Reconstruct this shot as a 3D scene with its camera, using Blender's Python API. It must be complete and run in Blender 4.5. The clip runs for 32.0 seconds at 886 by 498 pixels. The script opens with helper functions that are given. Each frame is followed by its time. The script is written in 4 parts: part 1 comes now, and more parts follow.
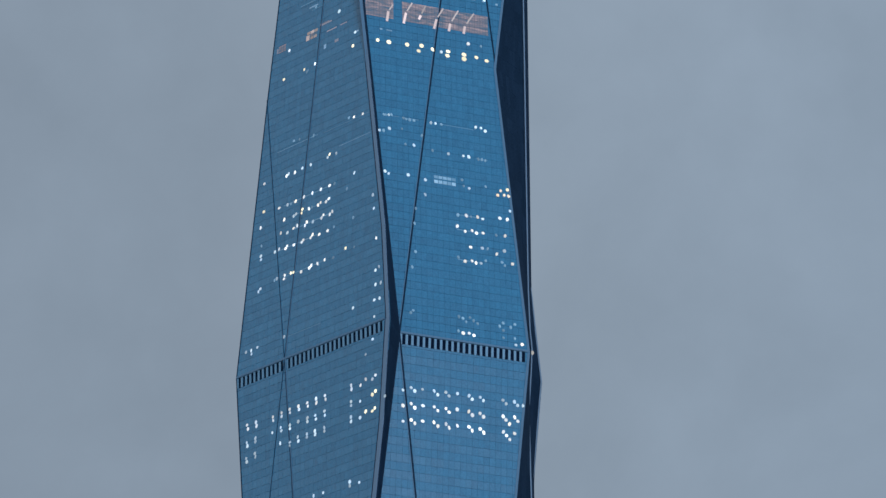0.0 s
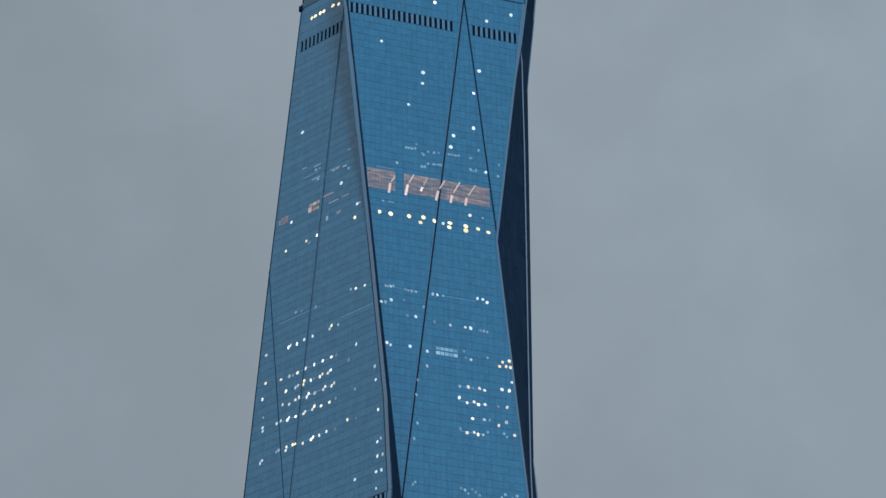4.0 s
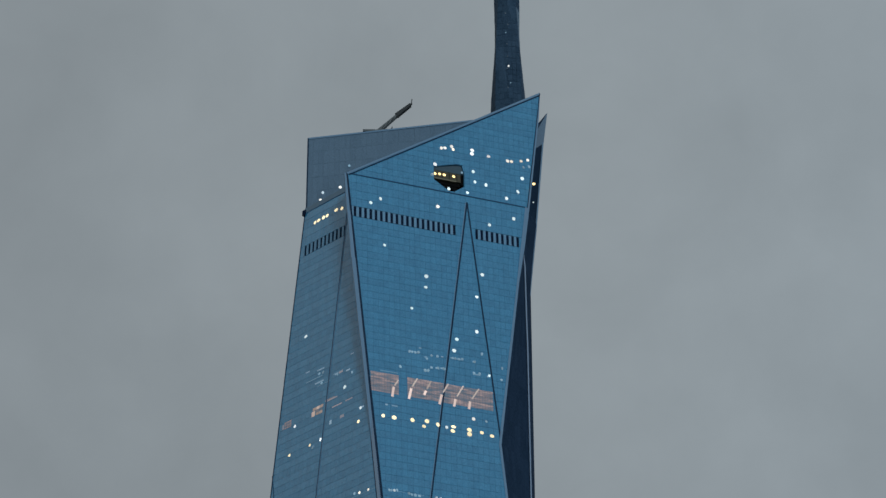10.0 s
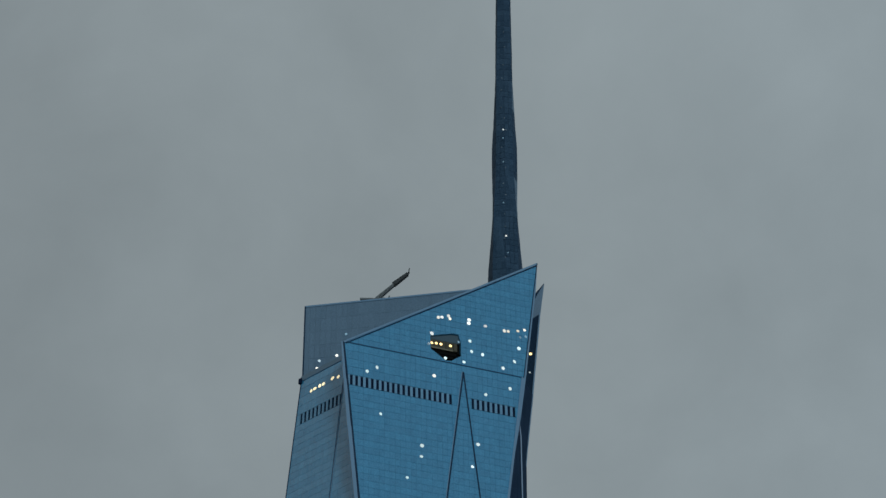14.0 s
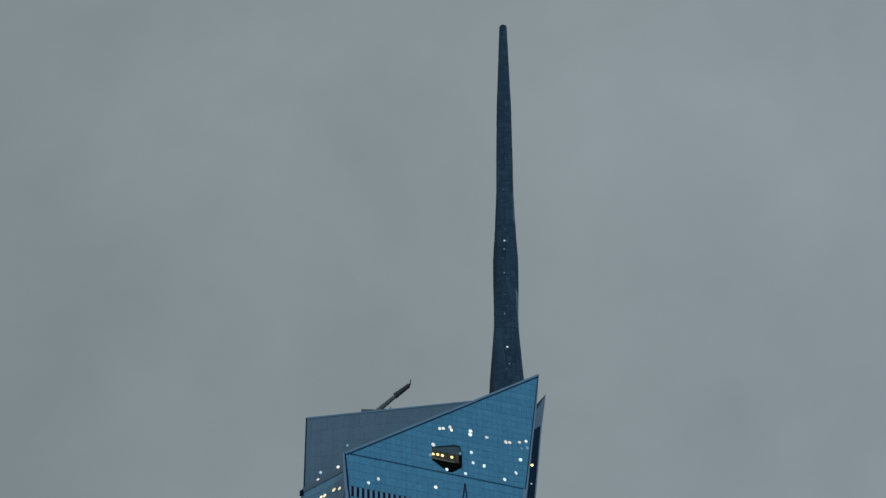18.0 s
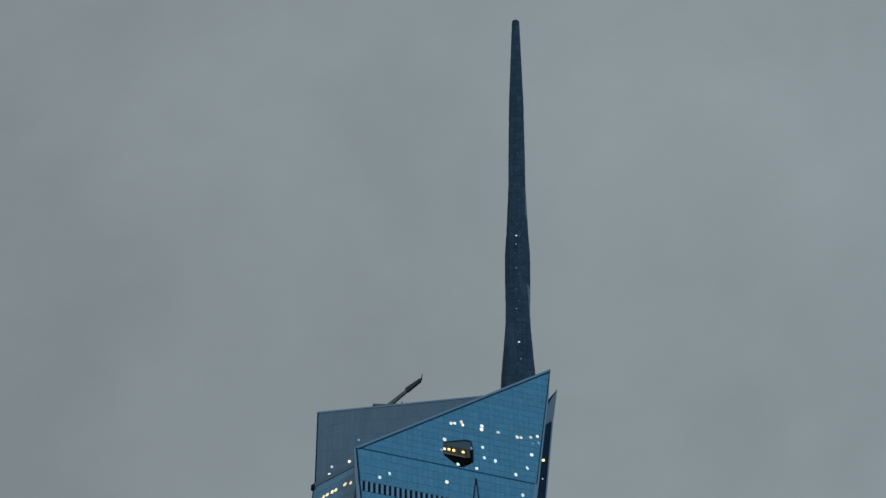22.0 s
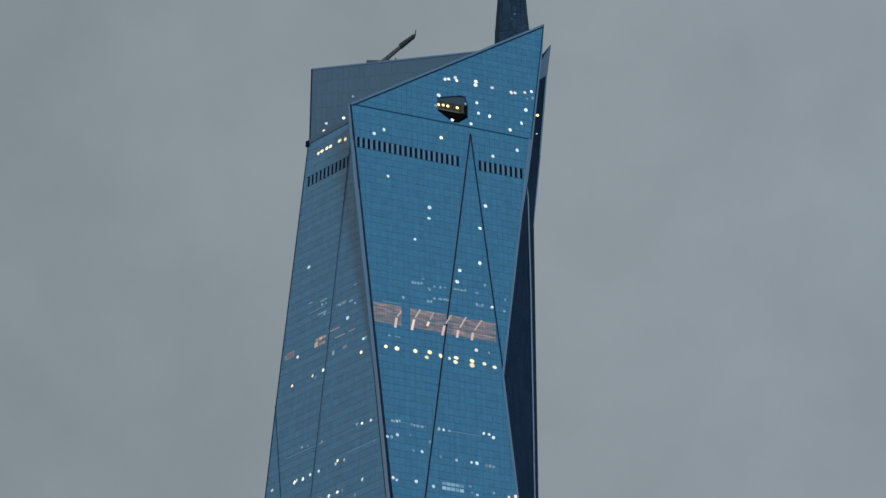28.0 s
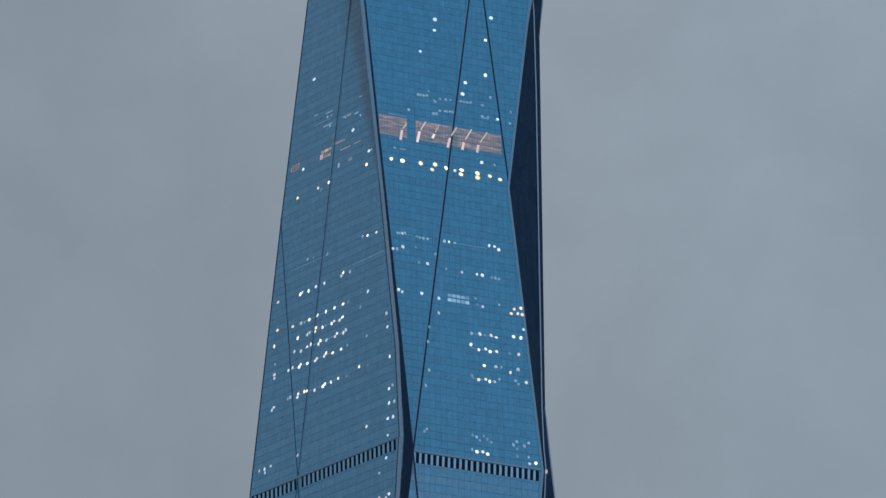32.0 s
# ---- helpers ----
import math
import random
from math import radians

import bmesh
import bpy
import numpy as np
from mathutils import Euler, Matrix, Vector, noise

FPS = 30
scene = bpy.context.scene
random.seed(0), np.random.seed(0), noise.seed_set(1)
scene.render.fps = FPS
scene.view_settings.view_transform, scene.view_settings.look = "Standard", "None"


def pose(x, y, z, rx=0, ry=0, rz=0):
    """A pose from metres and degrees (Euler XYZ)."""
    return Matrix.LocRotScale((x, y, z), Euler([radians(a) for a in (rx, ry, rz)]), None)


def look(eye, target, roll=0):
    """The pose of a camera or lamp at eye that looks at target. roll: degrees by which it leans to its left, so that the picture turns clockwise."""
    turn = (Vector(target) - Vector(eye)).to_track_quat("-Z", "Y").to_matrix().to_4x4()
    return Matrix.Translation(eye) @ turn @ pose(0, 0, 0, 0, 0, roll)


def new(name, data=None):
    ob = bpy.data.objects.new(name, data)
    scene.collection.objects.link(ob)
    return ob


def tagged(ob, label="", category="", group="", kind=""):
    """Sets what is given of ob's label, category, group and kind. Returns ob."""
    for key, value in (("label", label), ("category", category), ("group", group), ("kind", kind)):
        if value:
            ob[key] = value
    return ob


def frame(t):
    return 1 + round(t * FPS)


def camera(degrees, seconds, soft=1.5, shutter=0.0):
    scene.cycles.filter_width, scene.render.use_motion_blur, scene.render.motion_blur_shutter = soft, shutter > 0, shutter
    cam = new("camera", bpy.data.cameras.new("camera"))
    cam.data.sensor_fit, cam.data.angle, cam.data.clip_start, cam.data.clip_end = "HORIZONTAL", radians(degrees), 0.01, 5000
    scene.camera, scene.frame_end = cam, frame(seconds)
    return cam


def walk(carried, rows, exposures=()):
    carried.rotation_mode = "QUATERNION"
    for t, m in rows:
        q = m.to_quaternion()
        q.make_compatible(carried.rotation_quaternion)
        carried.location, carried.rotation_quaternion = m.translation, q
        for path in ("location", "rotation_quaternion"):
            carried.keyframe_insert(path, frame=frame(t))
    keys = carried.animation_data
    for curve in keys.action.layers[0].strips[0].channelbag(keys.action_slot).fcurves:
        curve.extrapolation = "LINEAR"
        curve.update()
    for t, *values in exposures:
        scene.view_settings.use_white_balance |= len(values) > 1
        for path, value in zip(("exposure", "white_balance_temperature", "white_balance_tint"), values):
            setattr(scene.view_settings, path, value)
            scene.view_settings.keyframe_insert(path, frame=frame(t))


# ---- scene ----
# ---- camera: a long lens, tilted up the tower and back down ----
cam = camera(15.426, 32.0, soft=1.45)
PATH = (
    (0, -0.002, 27.472, 0.005), (0.5, -0.011, 27.875, -0.137), (1, -0.016, 28.255, -0.093),
    (1.5, -0.038, 28.727, -0.177), (2, -0.036, 29.083, -0.118), (2.5, -0.035, 29.464, -0.116),
    (3, -0.037, 29.920, -0.137), (3.5, -0.030, 30.236, 0.010), (5.5, -0.087, 31.219, -0.214),
    (6, -0.087, 31.582, 0.056), (6.5, -0.101, 31.954, -0.035), (7, -0.106, 32.285, -0.095),
    (7.5, -0.100, 32.613, -0.167), (8, -0.107, 32.933, -0.147), (8.5, -0.100, 33.248, -0.140),
    (9, -0.078, 33.494, -0.191), (9.5, -0.076, 33.768, -0.163), (10, -0.102, 34.039, -0.163),
    (10.5, -0.122, 34.367, 0.227), (11, -0.166, 34.651, 0.225), (11.5, -0.095, 35.249, 0.400),
    (12, 0.049, 35.626, 0.281), (12.5, 0.130, 35.926, 0.327), (13, 0.176, 36.219, 0.191),
    (13.5, 0.064, 36.584, 0.142), (14, -0.037, 37.003, 0.298), (14.5, -0.073, 37.340, 0.154),
    (16.5, -0.131, 38.407, 0.412), (17, -0.113, 38.625, 0.204), (17.5, -0.082, 38.805, 0.284),
    (18, -0.076, 38.949, 0.245), (18.5, -0.107, 39.056, 0.336), (19, -0.133, 39.036, 0.268),
    (19.5, -0.227, 38.998, 0.444), (20, -0.242, 39.042, 0.439), (20.5, -0.297, 39.079, 0.550),
    (21, -0.300, 39.087, 0.493), (21.5, -0.344, 38.994, 0.629), (22, -0.343, 38.857, 0.586),
    (22.5, -0.307, 38.630, 0.567), (23, -0.278, 38.381, 0.747), (23.5, -0.220, 37.684, 0.701),
    (24, -0.227, 37.189, 0.578), (24.5, -0.199, 36.635, 0.442), (26.5, -0.179, 34.703, 0.310),
    (27, -0.190, 34.052, 0.252), (27.5, -0.170, 33.502, 0.075), (28, -0.170, 32.834, 0.068),
    (28.5, -0.168, 32.212, 0.102), (29, -0.168, 31.728, 0.066), (29.5, -0.186, 31.314, -0.085),
    (30, -0.207, 31.020, -0.167), (30.5, -0.223, 30.699, 0.025), (31, -0.256, 30.241, 0.090),
    (31.5, -0.273, 29.848, 0.095), (32, -0.275, 29.546, 0.117),
)
EYE = (0.0, 0.0, 1.7)
walk(cam, [(t, pose(*EYE, 90 + tilt, 0, -turn) @ pose(0, 0, 0, 0, 0, lean)) for t, turn, tilt, lean in PATH],
     exposures=((0.0, 0.02, 5790, 10), (3.0, 0.03, 6130, 8), (6.0, -0.05, 6260, 11), (9.0, -0.09, 6640, 10), (13.0, -0.17, 6600, 5),
                (19.0, -0.25, 6520, 5), (24.0, -0.22, 6600, 5), (27.0, -0.15, 6540, 8), (29.0, -0.10, 6350, 9), (32.0, -0.02, 6100, 10)))

# ---- sky and light: dusk under thin even cloud ----
world = bpy.data.worlds.new("dusk_sky")
scene.world = world
world.use_nodes = True
wn, wl = world.node_tree.nodes, world.node_tree.links
wn.clear()
w_out = wn.new("ShaderNodeOutputWorld")
w_sky = wn.new("ShaderNodeTexSky")
w_sky.sky_type = "NISHITA"
w_sky.sun_disc = False
w_sky.sun_elevation, w_sky.sun_rotation = radians(12.3), radians(162)
w_clear = wn.new("ShaderNodeBackground")
w_clear.inputs["Strength"].default_value = 0.06
wl.new(w_sky.outputs["Color"], w_clear.inputs["Color"])
w_co = wn.new("ShaderNodeTexCoord")
w_big = wn.new("ShaderNodeTexNoise")
w_big.inputs["Scale"].default_value, w_big.inputs["Detail"].default_value = 13.0, 6.0
w_big.inputs["Roughness"].default_value = 0.55
w_big.inputs["Distortion"].default_value = 0.15
wl.new(w_co.outputs["Generated"], w_big.inputs["Vector"])
w_soft = wn.new("ShaderNodeMapRange")
w_soft.inputs["From Min"].default_value, w_soft.inputs["From Max"].default_value = 0.25, 0.75
w_soft.inputs["To Min"].default_value, w_soft.inputs["To Max"].default_value = 0.89, 1.11
wl.new(w_big.outputs["Fac"], w_soft.inputs["Value"])
w_axis = wn.new("ShaderNodeSeparateXYZ")
wl.new(w_co.outputs["Generated"], w_axis.inputs[0])
w_east = wn.new("ShaderNodeMapRange")
w_east.inputs["From Min"].default_value, w_east.inputs["From Max"].default_value = -1.0, 1.0
wl.new(w_axis.outputs["X"], w_east.inputs["Value"])
w_ramp = wn.new("ShaderNodeValToRGB")   # greyer cloud on one side of the sky, a bluer and thinner one on the other
w_ramp.color_ramp.elements[0].color = (0.60, 0.565, 0.51, 1)
w_ramp.color_ramp.elements[1].color = (0.34, 0.43, 0.52, 1)
w_mid = w_ramp.color_ramp.elements.new(0.42)
w_mid.color = (0.273, 0.310, 0.338, 1)
w_mid = w_ramp.color_ramp.elements.new(0.52)
w_mid.color = (0.309, 0.354, 0.387, 1)
wl.new(w_east.outputs[0], w_ramp.inputs["Fac"])
w_scale = wn.new("ShaderNodeVectorMath")
w_scale.operation = "SCALE"
wl.new(w_ramp.outputs["Color"], w_scale.inputs[0])
w_high = wn.new("ShaderNodeMapRange")   # an overcast sky is a little brighter overhead than near the horizon
w_high.inputs["To Min"].default_value, w_high.inputs["To Max"].default_value = 0.80, 1.20
wl.new(w_axis.outputs["Z"], w_high.inputs["Value"])
w_south = wn.new("ShaderNodeMapRange")  # towards the veiled sun it is brightest low down instead
w_south.inputs["To Min"].default_value, w_south.inputs["To Max"].default_value = 1.32, 0.76
wl.new(w_axis.outputs["Z"], w_south.inputs["Value"])
w_side = wn.new("ShaderNodeMapRange")
w_side.interpolation_type = "SMOOTHSTEP"
w_side.inputs["From Min"].default_value, w_side.inputs["From Max"].default_value = 0.35, -0.75
wl.new(w_axis.outputs["Y"], w_side.inputs["Value"])
w_turn = wn.new("ShaderNodeMix")
wl.new(w_side.outputs[0], w_turn.inputs["Factor"])
wl.new(w_high.outputs[0], w_turn.inputs["A"])
wl.new(w_south.outputs[0], w_turn.inputs["B"])
w_both = wn.new("ShaderNodeMath")
w_both.operation = "MULTIPLY"
wl.new(w_soft.outputs[0], w_both.inputs[0])
wl.new(w_turn.outputs["Result"], w_both.inputs[1])
wl.new(w_both.outputs[0], w_scale.inputs["Scale"])
w_cloud = wn.new("ShaderNodeBackground")
w_cloud.inputs["Strength"].default_value = 1.0
wl.new(w_scale.outputs[0], w_cloud.inputs["Color"])
w_mix = wn.new("ShaderNodeMixShader")
w_mix.inputs[0].default_value = 0.88
wl.new(w_clear.outputs[0], w_mix.inputs[1])
wl.new(w_cloud.outputs[0], w_mix.inputs[2])
wl.new(w_mix.outputs[0], w_out.inputs["Surface"])

sun = new("sun", bpy.data.lights.new("sun", "SUN"))
sun.data.energy, sun.data.angle, sun.data.color = 1.25, radians(14), (1.0, 0.97, 0.93)
sun.matrix_world = look((0, 0, 900), (-305, 940, 684))


# ---- materials ----
def mat(name):
    m = bpy.data.materials.new(name)
    m.use_nodes = True
    n, l = m.node_tree.nodes, m.node_tree.links
    return m, n, l, n["Principled BSDF"]


def piece_random(n, l):
    """A random value for each piece, whether an object of its own or an island of a joined mesh."""
    info, geo, add, fr = n.new("ShaderNodeObjectInfo"), n.new("ShaderNodeNewGeometry"), n.new("ShaderNodeMath"), n.new("ShaderNodeMath")
    fr.operation = "FRACT"
    l.new(info.outputs["Random"], add.inputs[0])
    l.new(geo.outputs["Random Per Island"], add.inputs[1])
    l.new(add.outputs[0], fr.inputs[0])
    return fr.outputs[0]


def surface(name, dark, light, rough, metal=0.0, scale=0.4, spec=0.5, pieces=False, bump=0.0, grit=0.0, own=0.34, streak=False):
    """A surface between two tones: grain and stains at two scales, and a tone of its own for each piece."""
    m, n, l, b = mat(name)
    geo = n.new("ShaderNodeNewGeometry")
    fine, wide = n.new("ShaderNodeTexNoise"), n.new("ShaderNodeTexNoise")
    fine.inputs["Scale"].default_value, fine.inputs["Detail"].default_value = scale * 6, 4
    wide.inputs["Scale"].default_value, wide.inputs["Detail"].default_value = scale * 0.12, 3
    l.new(geo.outputs["Position"], fine.inputs["Vector"])
    if streak:                        # rain streaks, long and upright
        draw = n.new("ShaderNodeMapping")
        draw.inputs["Scale"].default_value = (7.0, 7.0, 0.7)
        l.new(geo.outputs["Position"], draw.inputs["Vector"])
        l.new(draw.outputs[0], wide.inputs["Vector"])
        wide.inputs["Scale"].default_value = 0.09
    else:
        l.new(geo.outputs["Position"], wide.inputs["Vector"])
    mean = n.new("ShaderNodeMath")
    mean.operation = "MULTIPLY_ADD"
    mean.inputs[1].default_value = 0.5
    l.new(fine.outputs["Fac"], mean.inputs[0])
    half = n.new("ShaderNodeMath")
    half.operation = "MULTIPLY"
    half.inputs[1].default_value = 0.5
    l.new(wide.outputs["Fac"], half.inputs[0])
    l.new(half.outputs[0], mean.inputs[2])
    fac = mean.outputs[0]
    if pieces:
        mix = n.new("ShaderNodeMath")
        mix.operation = "MULTIPLY_ADD"
        mix.inputs[1].default_value = own
        l.new(piece_random(n, l), mix.inputs[0])
        low = n.new("ShaderNodeMath")
        low.operation = "MULTIPLY"
        low.inputs[1].default_value = 1 - own
        l.new(fac, low.inputs[0])
        l.new(low.outputs[0], mix.inputs[2])
        fac = mix.outputs[0]
    if grit:                          # dust and specks, finer than a pane
        speck, less, add = n.new("ShaderNodeTexNoise"), n.new("ShaderNodeMath"), n.new("ShaderNodeMath")
        speck.inputs["Scale"].default_value, speck.inputs["Detail"].default_value = 2.6, 2
        l.new(geo.outputs["Position"], speck.inputs["Vector"])
        less.operation, add.operation = "MULTIPLY_ADD", "ADD"
        less.inputs[1].default_value, less.inputs[2].default_value = grit, -grit / 2
        l.new(speck.outputs["Fac"], less.inputs[0])
        l.new(less.outputs[0], add.inputs[0])
        l.new(fac, add.inputs[1])
        fac = add.outputs[0]
    ramp = n.new("ShaderNodeValToRGB")
    ramp.color_ramp.elements[0].color, ramp.color_ramp.elements[1].color = (*dark, 1), (*light, 1)
    ramp.color_ramp.elements[0].position, ramp.color_ramp.elements[1].position = 0.1, 0.9
    l.new(fac, ramp.inputs["Fac"])
    l.new(ramp.outputs["Color"], b.inputs["Base Color"])
    b.inputs["Roughness"].default_value = rough
    b.inputs["Metallic"].default_value = metal
    b.inputs["Specular IOR Level"].default_value = spec
    if bump:
        bm_node = n.new("ShaderNodeBump")
        bm_node.inputs["Strength"].default_value, bm_node.inputs["Distance"].default_value = bump, 0.05
        l.new(fine.outputs["Fac"], bm_node.inputs["Height"])
        l.new(bm_node.outputs["Normal"], b.inputs["Normal"])
    return m


def glow(name, colour, strength, spread=0.45, other=None, base=None):
    """A lamp's lens; each lamp is a little stronger or weaker, and whiter or warmer, than the next."""
    m, n, l, b = mat(name)
    b.inputs["Base Color"].default_value = (*(base or [0.2 * c for c in colour]), 1)
    b.inputs["Emission Color"].default_value = (*colour, 1)
    if other:
        seed, times, fr, tone = (n.new("ShaderNodeObjectInfo"), n.new("ShaderNodeMath"), n.new("ShaderNodeMath"), n.new("ShaderNodeValToRGB"))
        times.operation, fr.operation = "MULTIPLY", "FRACT"
        times.inputs[1].default_value = 17.3
        l.new(seed.outputs["Random"], times.inputs[0])
        l.new(times.outputs[0], fr.inputs[0])
        tone.color_ramp.elements[0].color, tone.color_ramp.elements[1].color = (*colour, 1), (*other, 1)
        l.new(fr.outputs[0], tone.inputs["Fac"])
        l.new(tone.outputs["Color"], b.inputs["Emission Color"])
    info, vary = n.new("ShaderNodeObjectInfo"), n.new("ShaderNodeMapRange")
    vary.inputs["To Min"].default_value, vary.inputs["To Max"].default_value = strength * (1 - spread), strength * (1 + spread)
    l.new(info.outputs["Random"], vary.inputs["Value"])
    l.new(vary.outputs[0], b.inputs["Emission Strength"])
    return m


GLASS = surface("blue_glass", (0.017, 0.145, 0.296), (0.040, 0.239, 0.454), 0.2, 0.0, 0.12, 0.9, True, grit=1.0, own=0.2, streak=True)
SPANDREL = surface("spandrel_glass", (0.016, 0.138, 0.284), (0.038, 0.227, 0.434), 0.25, 0.0, 0.12, 0.8, True, grit=1.0, own=0.2, streak=True)
MULLION = surface("mullion_metal", (0.020, 0.145, 0.288), (0.032, 0.185, 0.350), 0.5, 0.1)
SCREEN = surface("grey_screen", (0.050, 0.112, 0.190), (0.086, 0.172, 0.275), 0.5, 0.1, 0.6, 0.4, True, grit=1.2, own=0.2)
# cladding of the east sides and groove; their shade is mixed into this navy
SHADE_NAVY = surface("navy_cladding", (0.007, 0.021, 0.046), (0.017, 0.040, 0.082), 0.9, 0.0, 0.8, 0.05, True, grit=1.2)
TRIM = surface("edge_trim", (0.085, 0.185, 0.315), (0.112, 0.225, 0.365), 0.6, 0.0, 0.4, 0.25)
SPIRE_SKIN = surface("spire_cladding", (0.009, 0.030, 0.062), (0.030, 0.068, 0.122), 0.75, 0.0, 1.2, 0.1, True, grit=1.4)
SEAM = surface("seam_metal", (0.004, 0.019, 0.050), (0.008, 0.030, 0.070), 0.7, 0.0, 0.8, 0.1)
SEAM_SOFT = surface("soft_seam_metal", (0.009, 0.046, 0.105), (0.014, 0.064, 0.138), 0.7, 0.0, 0.8, 0.1)
EDGE = surface("pale_edge", (0.140, 0.235, 0.370), (0.182, 0.285, 0.425), 0.6, 0.0, 0.4, 0.25)
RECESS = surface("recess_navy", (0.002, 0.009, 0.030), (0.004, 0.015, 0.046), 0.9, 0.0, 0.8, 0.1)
HIGH_PANEL = surface("high_panel", (0.066, 0.195, 0.350), (0.095, 0.250, 0.425), 0.45, 0.0, 0.4, 0.4, True)
BELT_PANEL = surface("belt_panel", (0.125, 0.285, 0.46), (0.175, 0.360, 0.56), 0.45, 0.0, 0.4, 0.4, True)
PALE = surface("pale_coping", (0.075, 0.140, 0.215), (0.105, 0.180, 0.265), 0.7, 0.0, 0.4, 0.2)
STEEL = surface("crane_steel", (0.075, 0.100, 0.118), (0.110, 0.142, 0.165), 0.7, 0.0, 0.4, 0.2)
# unseen ground, kept pale so that it brightens the lower walls
GROUND = surface("paving", (0.25, 0.248, 0.242), (0.34, 0.336, 0.326), 0.9, 0.0, 0.3, 0.3, False, 0.3)
ROOF = surface("roof_deck", (0.12, 0.12, 0.12), (0.2, 0.2, 0.2), 0.9)
WHITE_GLOW = glow("white_lamp", (0.84, 0.92, 0.96), 1.02, 0.45, (1.0, 0.90, 0.70))
LOW_GLOW = glow("soft_white_lamp", (0.70, 0.84, 0.96), 0.76, 0.35, (0.95, 0.92, 0.82))
MID_GLOW = glow("pale_lamp", (0.60, 0.80, 0.96), 0.66, 0.45, (0.76, 0.90, 0.92))
CYAN_GLOW = glow("cyan_lamp", (0.68, 0.93, 1.0), 1.0, 0.3, (0.80, 0.95, 1.0))
DIM_GLOW = glow("dim_lamp", (0.31, 0.58, 0.82), 0.36, 0.4, (0.38, 0.68, 0.90))
WARM_GLOW = glow("warm_lamp", (1.0, 0.87, 0.55), 1.2, 0.3)
AMBER_GLOW = glow("amber_lamp", (1.0, 0.72, 0.32), 2.2, 0.2)
ORANGE_LAMP = glow("orange_lamp", (1.0, 0.70, 0.40), 1.05, 0.25, (1.0, 0.85, 0.62))
ORANGE_GLOW = glow("orange_pane", (0.76, 0.60, 0.53), 0.40)
LIT_PANE = glow("lit_pane", (0.50, 0.68, 0.78), 0.34, 0.6, None, (0.03, 0.19, 0.36))


# ---- building helpers ----
def hang(ob, parent):
    """Makes ob, placed in the world, a part of its parent."""
    ob.parent = parent
    if parent is not None and parent.type == "EMPTY":
        ob.matrix_parent_inverse = Matrix.Translation(-parent.location)
    return ob


def part(name, bm, material, parent, label=""):
    """Links a bmesh, given in world metres, as one mesh object under its parent."""
    me = bpy.data.meshes.new(name)
    bm.to_mesh(me)
    bm.free()
    me.materials.append(material)
    return tagged(hang(new(name, me), parent), label)


def part_from(name, verts, faces, material, parent, label=""):
    me = bpy.data.meshes.new(name)
    me.from_pydata(verts, [], faces)
    me.materials.append(material)
    return tagged(hang(new(name, me), parent), label)


def solid(verts, faces, poly, normal, lift, depth):
    """Adds a slab to a list of verts and faces: the polygon at lift along normal, and sides that go back by depth."""
    k, n = len(verts), len(poly)
    front = [p + normal * lift for p in poly]
    verts += [tuple(p) for p in front] + [tuple(p - normal * depth) for p in front]
    faces.append(tuple(range(k, k + n)))
    faces.append(tuple(range(k + 2 * n - 1, k + n - 1, -1)))
    for i in range(n):
        j = (i + 1) % n
        faces.append((k + i, k + n + i, k + n + j, k + j))


def beam(verts, faces, p, q, width, depth, normal):
    """Adds a bar from p to q that stands out by depth along normal."""
    p, q, normal = Vector(p), Vector(q), Vector(normal).normalized()
    side = (q - p).cross(normal).normalized() * width / 2
    solid(verts, faces, [p - side, q - side, q + side, p + side], normal, depth, depth * 2)


def bar(name, p, q, width, depth, normal, material, parent, label=""):
    v, f = [], []
    beam(v, f, p, q, width, depth, normal)
    return part_from(name, v, f, material, parent, label)


def clip(poly, a, b, c):
    """The part of a polygon in (u, z) where a * u + b * z >= c."""
    out = []
    for i, p in enumerate(poly):
        q = poly[(i + 1) % len(poly)]
        dp, dq = a * p[0] + b * p[1] - c, a * q[0] + b * q[1] - c
        if dp >= 0:
            out.append(p)
        if dp * dq < 0:
            s = dp / (dp - dq)
            out.append((p[0] + s * (q[0] - p[0]), p[1] + s * (q[1] - p[1])))
    return out


def left_of(poly, p, q):
    """Keeps what lies to the right of the upward line p to q in (u, z)."""
    a, b = q[1] - p[1], p[0] - q[0]
    return clip(poly, a, b, a * p[0] + b * p[1])


def right_of(poly, p, q):
    a, b = q[1] - p[1], p[0] - q[0]
    return clip(poly, -a, -b, -(a * p[0] + b * p[1]))


# ---- the tower's plan ----
BELT, MID, DECK = 340.3, 419.0, 497.0   # plant floor belt, fold level, roof deck
FLOOR, MODULE = 4.2, 1.4325


class Face:
    """A leaning glass face: u metres along it from its origin, z metres up; below the belt it mirrors."""

    def __init__(self, origin, azimuth, lean):
        self.o = Vector((*origin, 0))
        self.d = Vector((math.cos(radians(azimuth)), math.sin(radians(azimuth)), 0))
        self.n_flat = Vector((self.d.y, -self.d.x, 0))
        self.lean = lean

    def at(self, u, z):
        h = abs(z - BELT)
        p = self.o + self.d * u - self.n_flat * self.lean * h
        return Vector((p.x, p.y, z))

    def normal(self, z):
        s = self.lean if z >= BELT else -self.lean
        return (self.n_flat + Vector((0, 0, s))).normalized()


WEST = Face((-50.34, 719.97), -41.93, 0.03865)
SOUTH = Face((-10.31, 694.33), 18.96, 0.05292)
